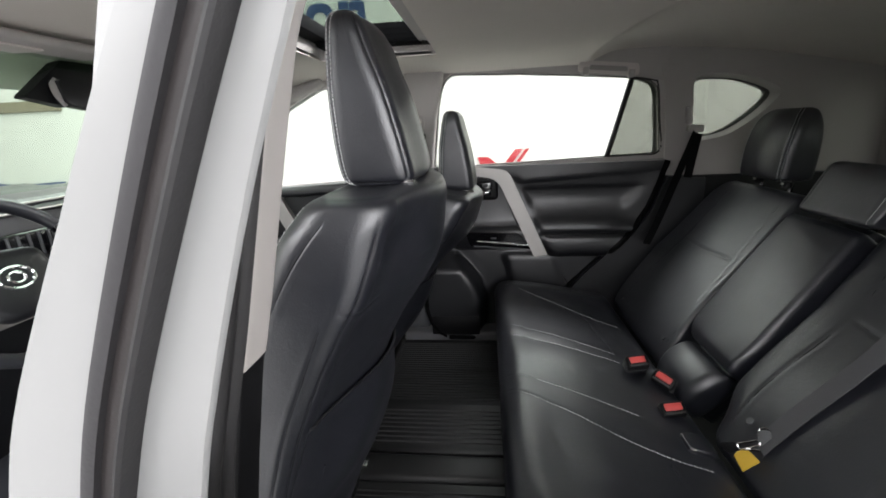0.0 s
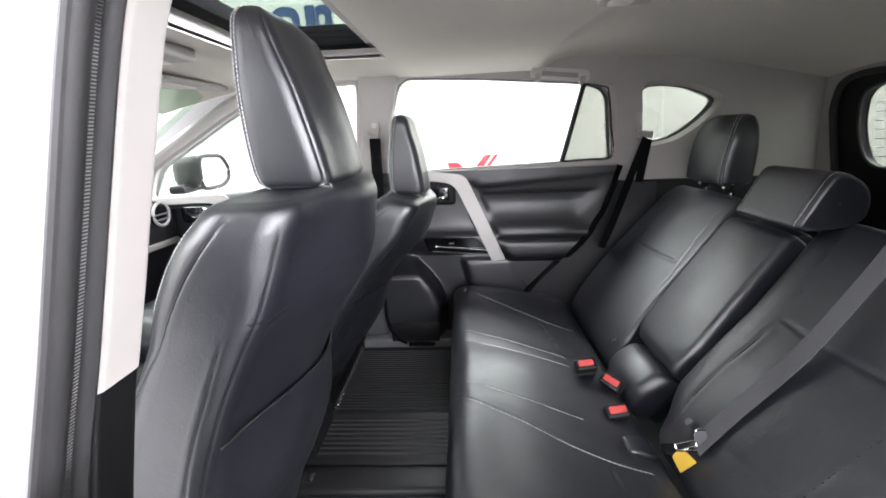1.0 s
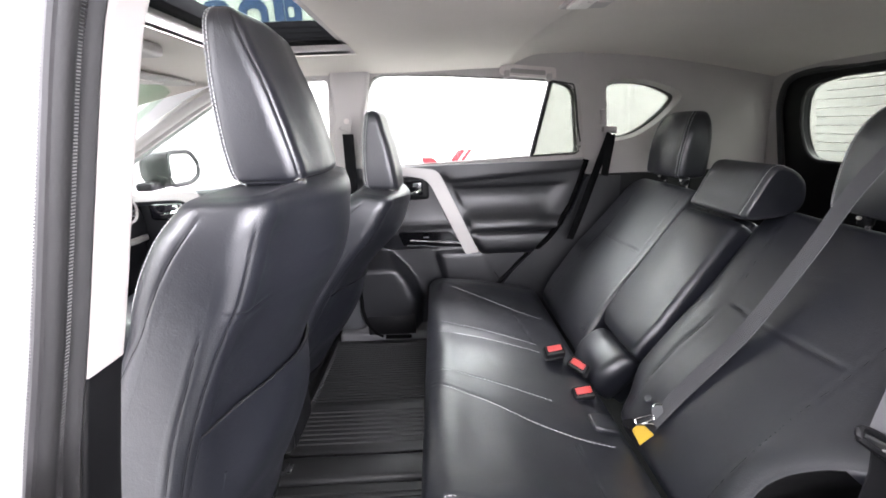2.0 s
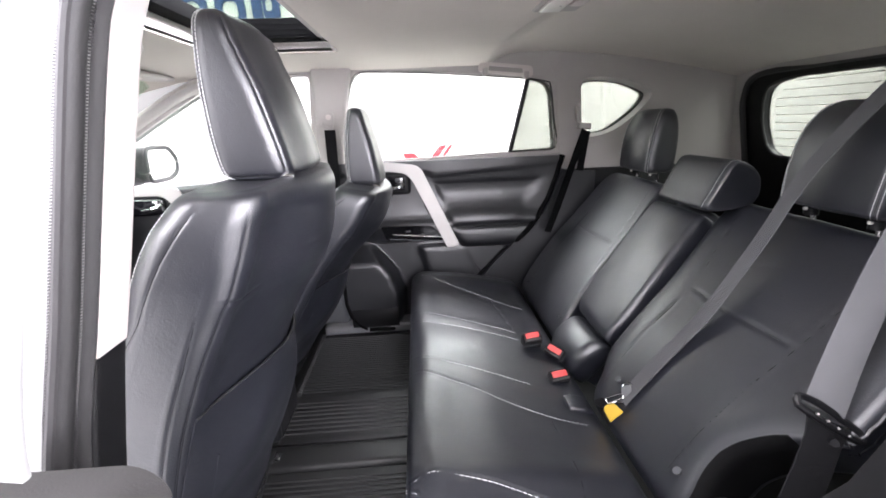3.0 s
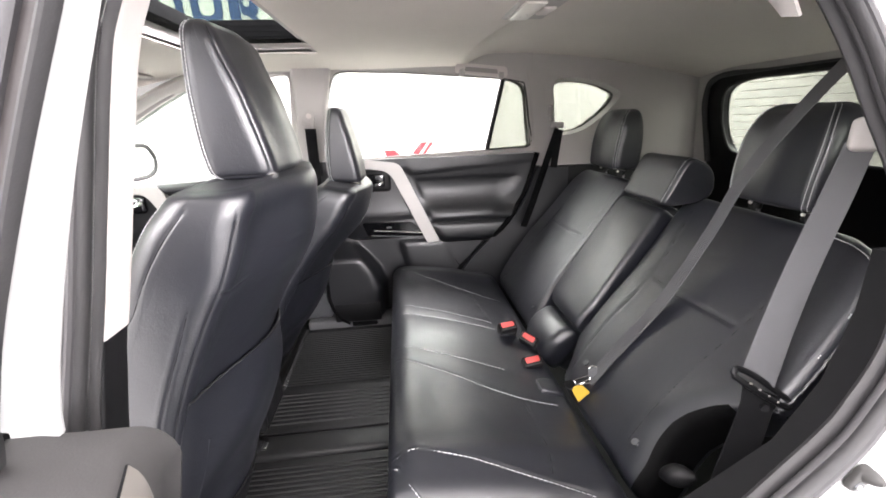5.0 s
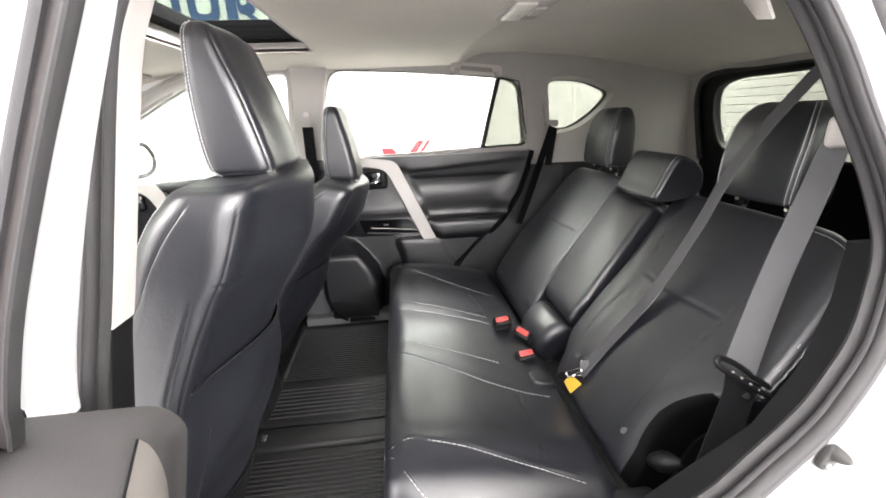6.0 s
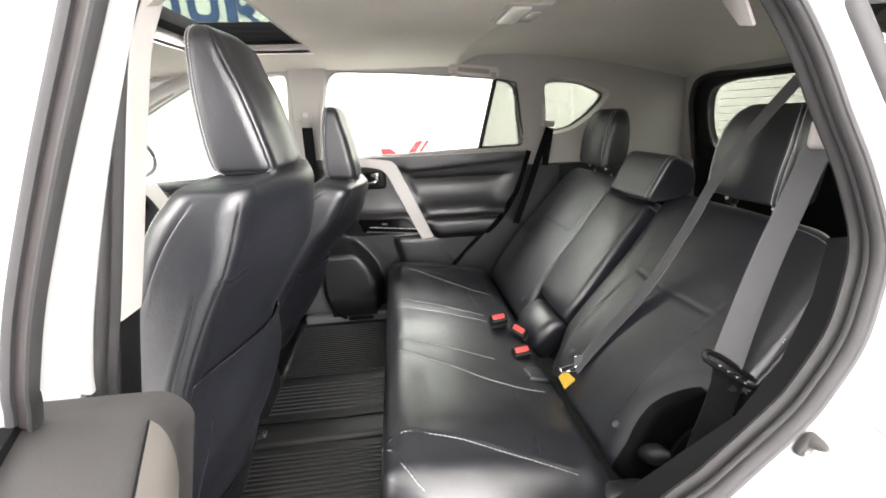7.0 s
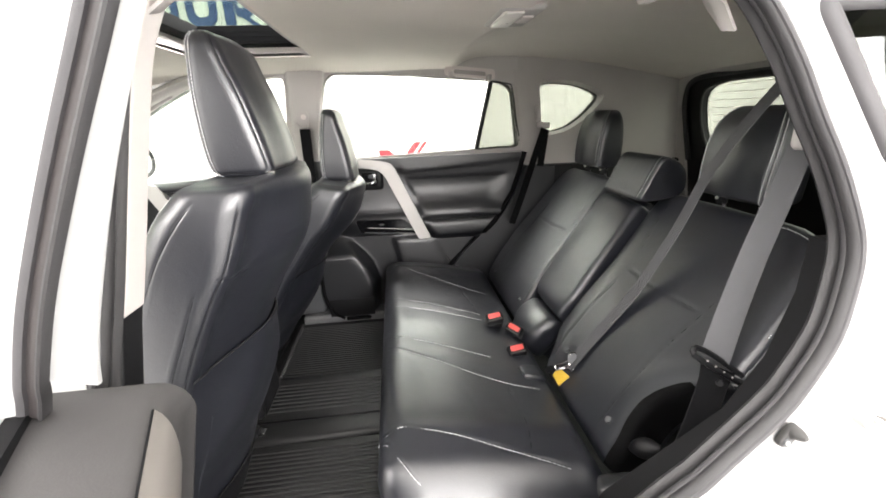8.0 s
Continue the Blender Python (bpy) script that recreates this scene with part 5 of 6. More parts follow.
ob, FAR_BACK, on = backrest("black leather rear backrest with embossed panel", FAR_IN, FAR_OUT, 38.5, 0.745, 0.605, [(q[0] * 0.975, *q[1:]) for q in BACK_ROWS], lambda t: 0.003 * math.exp(-((t - 0.5) / 0.25) ** 2),
                            [([(0.635, 0.262), (0.50, 0.232), (0.362, 0.196), (0.22, 0.160), (0.123, 0.136), (0.05, 0.128)], SEWN), ([(0.63, 0.545), (0.50, 0.53), (0.39, 0.522), (0.17, 0.515), (0.05, 0.520)], SEWN), ([(0.388, 0.515), (0.384, 0.44), (0.386, 0.33), (0.394, 0.212)], CROSS),
                             ([(0.20, 0.30), (0.22, 0.38)], FOLD), ([(0.48, 0.35), (0.46, 0.43)], FOLD)], (200, 330), 0.016)
for h, y in ((0.055, 0.520), (0.075, 0.150)):
    part("bolt_cap", tube([on(h, y) - Vector((0, 0, 0.001)), on(h, y) + Vector((-0.004, 0, 0.003))], 0.007, 12), GREY_PLASTIC, ob)

# near, wide part
NEAR_EDGE = [(0.0, -0.625), (0.072, -0.616), (0.11, -0.600), (0.164, -0.590), (0.205, -0.600), (0.248, -0.620), (0.28, -0.648), (0.305, -0.678), (0.335, -0.688), (0.40, -0.680), (0.465, -0.669), (0.54, -0.654), (0.60, -0.636), (0.64, -0.616), (0.665, -0.585), (0.68, -0.55)]
NEAR_IN = [(0.0, -0.215), (0.07, -0.195), (0.136, -0.150), (0.224, -0.134), (0.41, -0.106), (0.60, -0.066), (0.66, -0.060), (0.68, -0.075)]
ob, NEAR_BACK, on = backrest("black leather rear backrest with bolster and pale piping", NEAR_EDGE, NEAR_IN, 41.0, 0.745, 0.605, BACK_ROWS, bolster,
                             [([(0.655, -0.515), (0.50, -0.516), (0.405, -0.516), (0.27, -0.515), (0.10, -0.526), (0.05, -0.530)], SEWN), ([(0.655, -0.125), (0.55, -0.158), (0.41, -0.202), (0.18, -0.218), (0.10, -0.233), (0.05, -0.24)], SEWN), ([(0.408, -0.204), (0.400, -0.30), (0.402, -0.42), (0.408, -0.514)], CROSS),
                              ([(0.20, -0.30), (0.17, -0.42)], FOLD), ([(0.30, -0.36), (0.27, -0.46)], FOLD), ([(0.52, -0.28), (0.55, -0.38)], FOLD), ([(0.12, -0.36), (0.14, -0.46)], FOLD)], (220, 380))
for h, y in ((0.080, -0.552), (0.101, -0.270)):
    part("bolt_cap", tube([on(h, y) - Vector((0, 0, 0.001)), on(h, y) + Vector((-0.004, 0, 0.004))], 0.0085, 14), GREY_PLASTIC, ob)
rim = [(0.31, -0.676), (0.335, -0.684), (0.40, -0.677), (0.465, -0.666), (0.54, -0.651), (0.60, -0.633), (0.635, -0.610), (0.652, -0.580), (0.660, -0.54), (0.663, -0.47)]
edge_run = [on(h, y + 0.004) for h, y in smooth_pairs(rim, 8)]
tagged(part("stitching", dashes([p + Vector((-0.0012, 0.004, 0.002)) for p in edge_run], 0.0010, 0.0052, 0.0018), THREAD, ob, "pale contrast stitching"), kind="stuff")
part("piping", tube([p + Vector((0.003, -0.006, -0.002)) for p in edge_run], 0.0032, 7), VINYL, ob)
part("side_panel_seam", tube([p + Vector((0.020, -0.006, -0.018)) for p in edge_run], 0.0022, 6), SEAM, ob)
bm = bmesh.new()
g = [[bm.verts.new(NEAR_BACK.at(v, u, 0.0025)) for u in steps(0.785, 1.013, 14)] for v in steps(0.02, 0.310, 24)]
for i in range(24):
    for j in range(14):
        bm.faces.new((g[i][j], g[i + 1][j], g[i + 1][j + 1], g[i][j + 1]))
bmesh.ops.solidify(bm, geom=bm.faces[:], thickness=0.002)
part("side_cover", bm, ARCH_BLACK, ob, "black side cover")

# centre, with the folded armrest
ob, lo, on = backrest("black leather centre backrest with folded armrest", [(0, -0.09), (0.66, -0.03)], [(0, 0.06), (0.66, 0.16)], 38.5, 0.752, 0.605,
                      [(0.0, -0.10, -0.03, 0.95), (0.03, -0.11, -0.020, 1.0), (0.40, -0.11, -0.020, 1.0), (0.60, -0.10, -0.026, 1.0), (0.625, -0.09, -0.040, 0.97)], 0.0, [], (40, 60))
f = seat_frame(38.5, 0.752, 0.605)
ARM_LOW = [(0.12, -0.120), (0.227, -0.127), (0.41, -0.098), (0.61, -0.058)]
ARM_HIGH = [(0.12, 0.078), (0.18, 0.122), (0.43, 0.164), (0.61, 0.192)]
rings = []
for h, a1, w, r in catmull([(0.134, -0.004, 0.90, 0.008), (0.137, 0.012, 0.96, 0.014), (0.150, 0.026, 1.0, 0.018), (0.20, 0.032, 1.0, 0.020), (0.40, 0.030, 1.0, 0.020), (0.55, 0.024, 1.0, 0.020), (0.583, 0.018, 0.99, 0.018), (0.594, 0.008, 0.96, 0.014), (0.597, -0.006, 0.91, 0.008)], 4):
    y0, y1 = spread(ARM_LOW, h), spread(ARM_HIGH, h)
    m, hw = (y0 + y1) / 2, (y1 - y0) / 2 * w
    rings.append([f(a, y, h) for a, y in rounded(-0.05, a1, m - hw, m + hw, r, (0.005, 0, 0, 0), 9, 15)])
quilt("armrest", Loft(rings), 130, 180, [], ob, "folded padded armrest")
rings = []
for h, a1, w, r in catmull([(-0.02, 0.010, 0.72, 0.02), (-0.008, 0.036, 0.86, 0.03), (0.03, 0.052, 0.96, 0.035), (0.07, 0.052, 1.0, 0.035), (0.105, 0.042, 0.98, 0.035), (0.122, 0.026, 0.93, 0.025), (0.128, 0.008, 0.86, 0.015)], 4):
    rings.append([f(a, y, h) for a, y in rounded(-0.05, a1, -0.022 - 0.104 * w, -0.022 + 0.104 * w, r, (0.006, 0, 0, 0), 9, 11)])
quilt("lower_pad", Loft(rings), 70, 120, [], ob)
# low centre headrest: a wedge with its front face along the seat back
prof = soft_loop([(1.062, 1.112), (1.078, 1.146), (1.096, 1.184), (1.114, 1.219), (1.126, 1.232), (1.142, 1.2355), (1.165, 1.228), (1.190, 1.214), (1.208, 1.193), (1.216, 1.165), (1.214, 1.135), (1.195, 1.112), (1.155, 1.102), (1.110, 1.098), (1.075, 1.100)], 4)
pc = np.array(prof).mean(axis=0)
rings = []
for y, q in catmull([(-0.128, 0.86), (-0.125, 0.93), (-0.117, 0.975), (-0.105, 0.995), (-0.08, 1.0), (0.0, 1.0), (0.06, 1.0), (0.085, 0.99), (0.096, 0.96), (0.101, 0.90)], 4):
    rings.append([(pc[0] + (a - pc[0]) * q, y, pc[1] + (b - pc[1]) * q) for a, b in prof])
cl = Loft(rings)
vy = lambda y: int(np.argmin(abs(cl.r[:, 0, 1] - y)))
gr = [([cl.r[vy(y)][i % len(prof)] for i in range(0, 42)], 0.0022, 0.0022, 0.0005, stitched) for y, stitched in ((-0.108, (0.0042,)), (0.088, ()))]
quilt("headrest", cl, 110, 180, gr, ob, "low centre headrest")


def rear_headrest(cy, xb, zb):
    """A rear headrest on two posts; xb, zb: the foot of its posts."""
    ob = thing("rear_headrest", (xb, cy, zb), "black leather rear headrest with pale double stitching", "headrest", "rear headrests")
    rows = [(zb + 0.014, -0.038, 0.036, 0.100, 0.018), (zb + 0.018, -0.049, 0.046, 0.109, 0.023), (zb + 0.032, -0.055, 0.053, 0.114, 0.028), (zb + 0.09, -0.052, 0.056, 0.116, 0.028), (zb + 0.14, -0.044, 0.056, 0.116, 0.028), (zb + 0.18, -0.034, 0.054, 0.111, 0.028),
            (zb + 0.21, -0.020, 0.050, 0.100, 0.026), (zb + 0.226, -0.004, 0.044, 0.085, 0.020), (zb + 0.233, 0.010, 0.034, 0.066, 0.010)]
    rings = []
    for z, x0, x1, hw, r in catmull(rows, 4):
        rings.append([(xb + a, cy + b, z) for a, b in rounded(x0, x1, -hw, hw, r, (lambda t: 0.004 * math.sin(math.pi * t) ** 2, 0.0, lambda t: 0.008 * math.sin(math.pi * t) ** 2, 0.0), 9, 15)])
    lo = Loft(rings)
    gr = [([lo.at(v, u) for v in steps(0.06, 0.95, 40)], 0.0020, 0.0022, 0.0005, (-0.0045, 0.0045)) for u in (0.737, 0.513)]
    gr.append(([lo.at(0.10, u) for u in steps(0, 1, 80)], 0.0014, 0.0020, 0.0003, ()))
    quilt("pad", lo, 130, 220, gr, ob)
    for dy in (-0.070, 0.070):
        part("post", tube(line((xb + 0.01, cy + dy, zb - 0.03), (xb + 0.01, cy + dy, zb + 0.05), 3), 0.0065, 10), CHROME, ob)
        part("collar", tube(line((xb + 0.0, cy + dy, zb - 0.012), (xb + 0.0, cy + dy, zb + 0.006), 3), 0.014, 12), PLASTIC, ob)
        part("release_button", block(xb - 0.020, xb - 0.013, cy + dy - 0.004, cy + dy + 0.004, zb - 0.001, zb + 0.006, 0.002, 2), LENS, ob)
    return ob


rear_headrest(0.375, 1.166, 1.144)
rear_headrest(-0.375, 1.186, 1.140)


# ---- belts and buckles ----
def buckle(x, y, z, lean, tilt, turn):
    ob = thing("belt_buckle", (x, y, z - 0.03), "black seat belt buckle with red button", "buckle", "belt buckles")
    m = pose(x, y, z, 0, 0, turn) @ pose(0, 0, 0, lean, tilt, 0)
    part("body", block(-0.030, 0.030, -0.018, 0.018, -0.06, 0.004, 0.006, 3, None, m), PLASTIC, ob)
    part("button", block(-0.0215, 0.0215, -0.006, 0.0125, 0.001, 0.0075, 0.0035, 3, None, m), RED, ob, "red release button")
    part("slot", block(-0.024, 0.024, -0.0150, -0.0092, 0.0025, 0.0058, 0.001, 1, None, m), STOP_GREY, ob)
    part("collar", block(-0.0312, 0.0312, -0.0192, 0.0192, -0.023, -0.0195, 0.001, 1, None, m), GREY_PLASTIC, ob)
    part("strap", ribbon([m @ Vector((0, 0, -0.04)), m @ Vector((0, 0, -0.075)), m @ Vector((0.03, 0, -0.11))], 0.045, 0.003, m.to_3x3() @ Vector((1, 0, 0))), BELT, ob)
    return ob


buckle(0.630, -0.030, 0.700, 32, -6, 4)
buckle(0.689, -0.068, 0.668, 40, 12, -48)
buckle(0.668, -0.182, 0.659, 32, -6, 4)


def centre_belt():
    """The detachable belt of the middle seat, from the roof down to its hooks."""
    ob = thing("centre_belt", (0.74, -0.31, 0.62), "dark webbing belt with steel hooks and yellow tag", "seat belt")
    pts = [(1.24, -0.52, 1.56), (1.165, -0.465, 1.445), (1.085, -0.385, 1.25), (1.04, -0.345, 1.08), (0.955, -0.330, 0.905), (0.849, -0.330, 0.775), (0.795, -0.334, 0.712), (0.771, -0.336, 0.683)]
    path = smooth_path(pts, 5)
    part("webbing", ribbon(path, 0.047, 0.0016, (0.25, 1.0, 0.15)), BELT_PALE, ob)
    # steel hooks, tongues and a tag, lying in the gap behind the cushion
    mid = Vector((0.751, -0.340, 0.652))
    across, up, out = Vector((0.888, -0.46, 0.0)), Vector((0.268, 0.518, 0.816)), Vector((-0.375, -0.725, 0.583))
    at = lambda a, b, d: mid + across * a + up * b + out * d
    flat = lambda pts, lift, turn=0.003: plate(round_corners(pts, turn, 4), [], lambda a, b, d: at(a, b, d + lift + 0.25 * b), 0.003)
    part("hook_plate", flat([(0.012, 0.066), (0.032, 0.074), (0.040, 0.050), (0.062, 0.020), (0.040, 0.012), (0.026, 0.030), (0.014, 0.046)], 0.000), GREY_PLASTIC, ob, "dark grey hook plate")
    part("hook", tube(smooth_path([at(0.014, 0.056, 0.004), at(0.016, 0.070, 0.006), at(0.024, 0.075, 0.006), at(0.034, 0.073, 0.005)], 4), 0.0026, 8), CHROME, ob)
    part("hook", tube(smooth_path([at(0.044, 0.024, 0.006), at(0.052, 0.014, 0.007), at(0.062, 0.017, 0.006), at(0.076, 0.019, 0.005)], 4), 0.0028, 8), CHROME, ob)
    frame_run = [at(a, b, 0.012) for a, b in round_corners([(-0.022, 0.028), (0.014, 0.048), (0.020, 0.040), (-0.014, 0.018)], 0.004, 3)]
    part("buckle_frame", tube(frame_run, 0.0022, 8, None, True), CHROME, ob)
    part("buckle_bar", tube([at(-0.006, 0.021, 0.014), at(0.010, 0.027, 0.014), at(0.030, 0.030, 0.012)], 0.0026, 8), CHROME, ob)
    part("strap_end", flat([(-0.048, 0.022), (-0.026, 0.030), (-0.014, 0.018), (-0.030, 0.004), (-0.046, 0.012)], 0.001), BELT, ob)
    part("tag", flat([(-0.024, 0.004), (-0.018, 0.0155), (0.000, 0.022), (0.022, 0.0065), (0.007, -0.010), (-0.005, -0.024)], 0.010), YELLOW, ob, "yellow plastic tag")
    part("lower_tongue", flat([(0.008, -0.016), (0.026, -0.022), (0.042, -0.052), (0.038, -0.072), (0.024, -0.058), (0.012, -0.034)], 0.001), BELT, ob)
    for k in (0.0, 0.010):
        part("tongue_slot", tube([at(0.016 + k, -0.043 + 0.2 * k, 0.0), at(0.030 + k * 0.6, -0.037 + 0.2 * k, 0.001)], 0.0022, 8), CHROME, ob)


centre_belt()


def outer_belt():
    ob = thing("seat_belt", (0.9, -0.66, 0.85), "dark grey seat belt running through black guide loop", "seat belt", "outer seat belts")
    path = smooth_path([(1.062, -0.610, 1.305), (1.04, -0.612, 1.22), (1.00, -0.620, 1.10), (0.962, -0.634, 0.985), (0.925, -0.655, 0.895)], 5)
    # upper run in the lit colour, lower run in the dark one
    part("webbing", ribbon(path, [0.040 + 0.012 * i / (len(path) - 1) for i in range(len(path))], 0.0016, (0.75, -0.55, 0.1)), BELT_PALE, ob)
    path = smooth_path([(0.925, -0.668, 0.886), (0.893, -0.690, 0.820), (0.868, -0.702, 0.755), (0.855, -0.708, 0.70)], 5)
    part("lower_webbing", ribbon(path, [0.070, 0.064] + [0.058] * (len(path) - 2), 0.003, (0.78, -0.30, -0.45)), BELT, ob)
    lc = Vector((0.920, -0.668, 0.892))
    near_lc = lambda p: lc + (Vector(p) - lc) * 0.74
    lp = part("guide_loop", tube([near_lc(p) for p in smooth_path([(0.862, -0.650, 0.920), (0.872, -0.642, 0.934), (0.912, -0.652, 0.916), (0.955, -0.668, 0.884), (0.985, -0.682, 0.860), (0.978, -0.694, 0.848), (0.930, -0.684, 0.874), (0.880, -0.664, 0.906)], 4)], 0.0058, 8, None, True), PLASTIC, ob)
    for i in range(4):
        t = i / 3
        part("rivet", tube([near_lc(p) for p in line((0.888 + 0.062 * t, -0.672 - 0.018 * t, 0.910 - 0.046 * t), (0.885 + 0.062 * t, -0.678 - 0.018 * t, 0.914 - 0.046 * t), 3)], 0.0018, 8), SILVER, lp)
    part("stud", tube(line((0.912, -0.690, 0.868), (0.908, -0.697, 0.871), 3), 0.006, 12), PLASTIC, ob)
    guide = part("upper_guide", block(-0.022, 0.022, -0.012, 0.012, -0.030, 0.026, 0.0118, 4, None, pose(1.066, -0.612, 1.322, 0, 0, -30)), PILLAR, ob, "pale plastic shoulder guide")
    part("guide_hole", tube(line((1.066, -0.612, 1.332), (1.060, -0.626, 1.332), 3), 0.007, 10), GREY_PLASTIC, guide)
    part("anchor", tube(line((0.798, -0.612, 0.655), (0.838, -0.660, 0.690), 9), [0.006, 0.013, 0.018, 0.021, 0.022, 0.021, 0.018, 0.013, 0.006], 14), PLASTIC, ob, "black anchor cover")
    # far twin
    ob = thing("seat_belt", (0.92, 0.66, 0.85), "black seat belt hanging beside rear pillar", "seat belt", "outer seat belts")
    path = smooth_path([(1.035, 0.655, 1.305), (0.985, 0.640, 1.17), (0.935, 0.625, 1.03), (0.900, 0.620, 0.93), (0.875, 0.62, 0.86)], 5)
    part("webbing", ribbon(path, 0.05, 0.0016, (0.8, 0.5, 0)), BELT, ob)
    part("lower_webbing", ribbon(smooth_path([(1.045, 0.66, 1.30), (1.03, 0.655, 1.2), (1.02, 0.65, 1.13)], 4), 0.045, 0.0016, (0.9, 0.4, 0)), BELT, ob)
    part("upper_guide", block(-0.030, 0.030, -0.010, 0.016, -0.012, 0.016, 0.007, 3, None, pose(1.035, 0.668, 1.318, 0, 4, 0)), PILLAR, ob)
    part("guide_tab", block(-0.010, 0.010, -0.014, 0.012, -0.03, 0.035, 0.006, 3, None, pose(1.005, 0.668, 1.37, 0, -8, 0)), PILLAR, ob)
    # front passenger belt on the centre pillar
    ob = thing("seat_belt", (-0.08, 0.66, 1.0), "black front seat belt on centre pillar", "seat belt", "outer seat belts")
    part("webbing", ribbon([(-0.063, 0.640, 1.345), (-0.066, 0.645, 1.2), (-0.072, 0.65, 1.05), (-0.08, 0.655, 0.8)], 0.046, 0.0016, (1, 0, 0)), BELT, ob)
    gm = pose(-0.070, 0.655, 1.385, 0, 22, 0)
    gd = part("upper_guide", plate(round_corners([(-0.030, -0.036), (0.030, -0.036), (0.022, 0.020), (0.004, 0.042), (-0.018, 0.030)], 0.012, 5), [round_corners([(-0.022, -0.028), (0.022, -0.028), (0.018, -0.014), (-0.018, -0.014)], 0.006, 4)], lambda a, b, d: gm @ Vector((a, d, b)), 0.012), PILLAR, ob, "pale plastic belt guide")
    part("guide_cap", tube(line(gm @ Vector((0, -0.006, 0.012)), gm @ Vector((0, 0.004, 0.012)), 3), 0.011, 14), CREAM, gd)


outer_belt()


# ---- floor ----
def floor_mat(name, y0, y1, z, label, x0=-0.20, x1=0.30, pitch=0.0165):
    ob = thing(name, ((x0 + x1) / 2, (y0 + y1) / 2, 0.40), label, "floor mat", "rubber floor mats")
    prof = []
    y = y0 + 0.03
    while y < y1 - 0.03:
        prof += [(y, 0.0), (y + pitch * 0.42, 0.0), (y + pitch * 0.52, 0.004), (y + pitch * 0.88, 0.004), (y + pitch, 0.0)]
        y += pitch
    prof = [(y0, 0.002), (y0 + 0.010, 0.003), (y0 + 0.022, 0.0)] + prof + [(y1 - 0.022, 0.0), (y1 - 0.010, 0.003), (y1, 0.002)]
    bm = bmesh.new()
    xs = [x0, x0 + 0.012, x0 + 0.024, x1 - 0.024, x1]
    rows = []
    for i, x in enumerate(xs):
        lip = 0.010 if i < 2 else 0.0
        rows.append([bm.verts.new((x, a, z + (max(b, lip) if i < 2 else b))) for a, b in prof])
    for a, b in zip(rows, rows[1:]):
        for j in range(len(prof) - 1):
            bm.faces.new((a[j], a[j + 1], b[j + 1], b[j]))
    low = [[bm.verts.new((x, y, 0.400)) for y in (y0, y1)] for x in (x0, x1)]
    part("tray", bm, MAT_RUBBER, ob, "", True, 25)
    part("underside", block(x0 + 0.003, x1, y0 + 0.003, y1 - 0.003, 0.400, z - 0.002, 0.003, 1), MAT_RUBBER, ob)
    return ob


floor_mat("floor_mat", 0.115, 0.585, 0.418, "black ribbed rubber floor mat")
floor_mat("floor_mat", -0.115, 0.112, 0.432, "black ribbed rubber mat over floor tunnel", pitch=0.021)
floor_mat("floor_mat", -0.68, -0.215, 0.418, "black ribbed rubber floor mat", -0.30)
structure("tunnel_cover", block(-0.20, 0.30, -0.212, -0.118, 0.40, 0.436, 0.016, 3), MAT_RUBBER, "smooth black rubber band over floor tunnel", "floor trim")


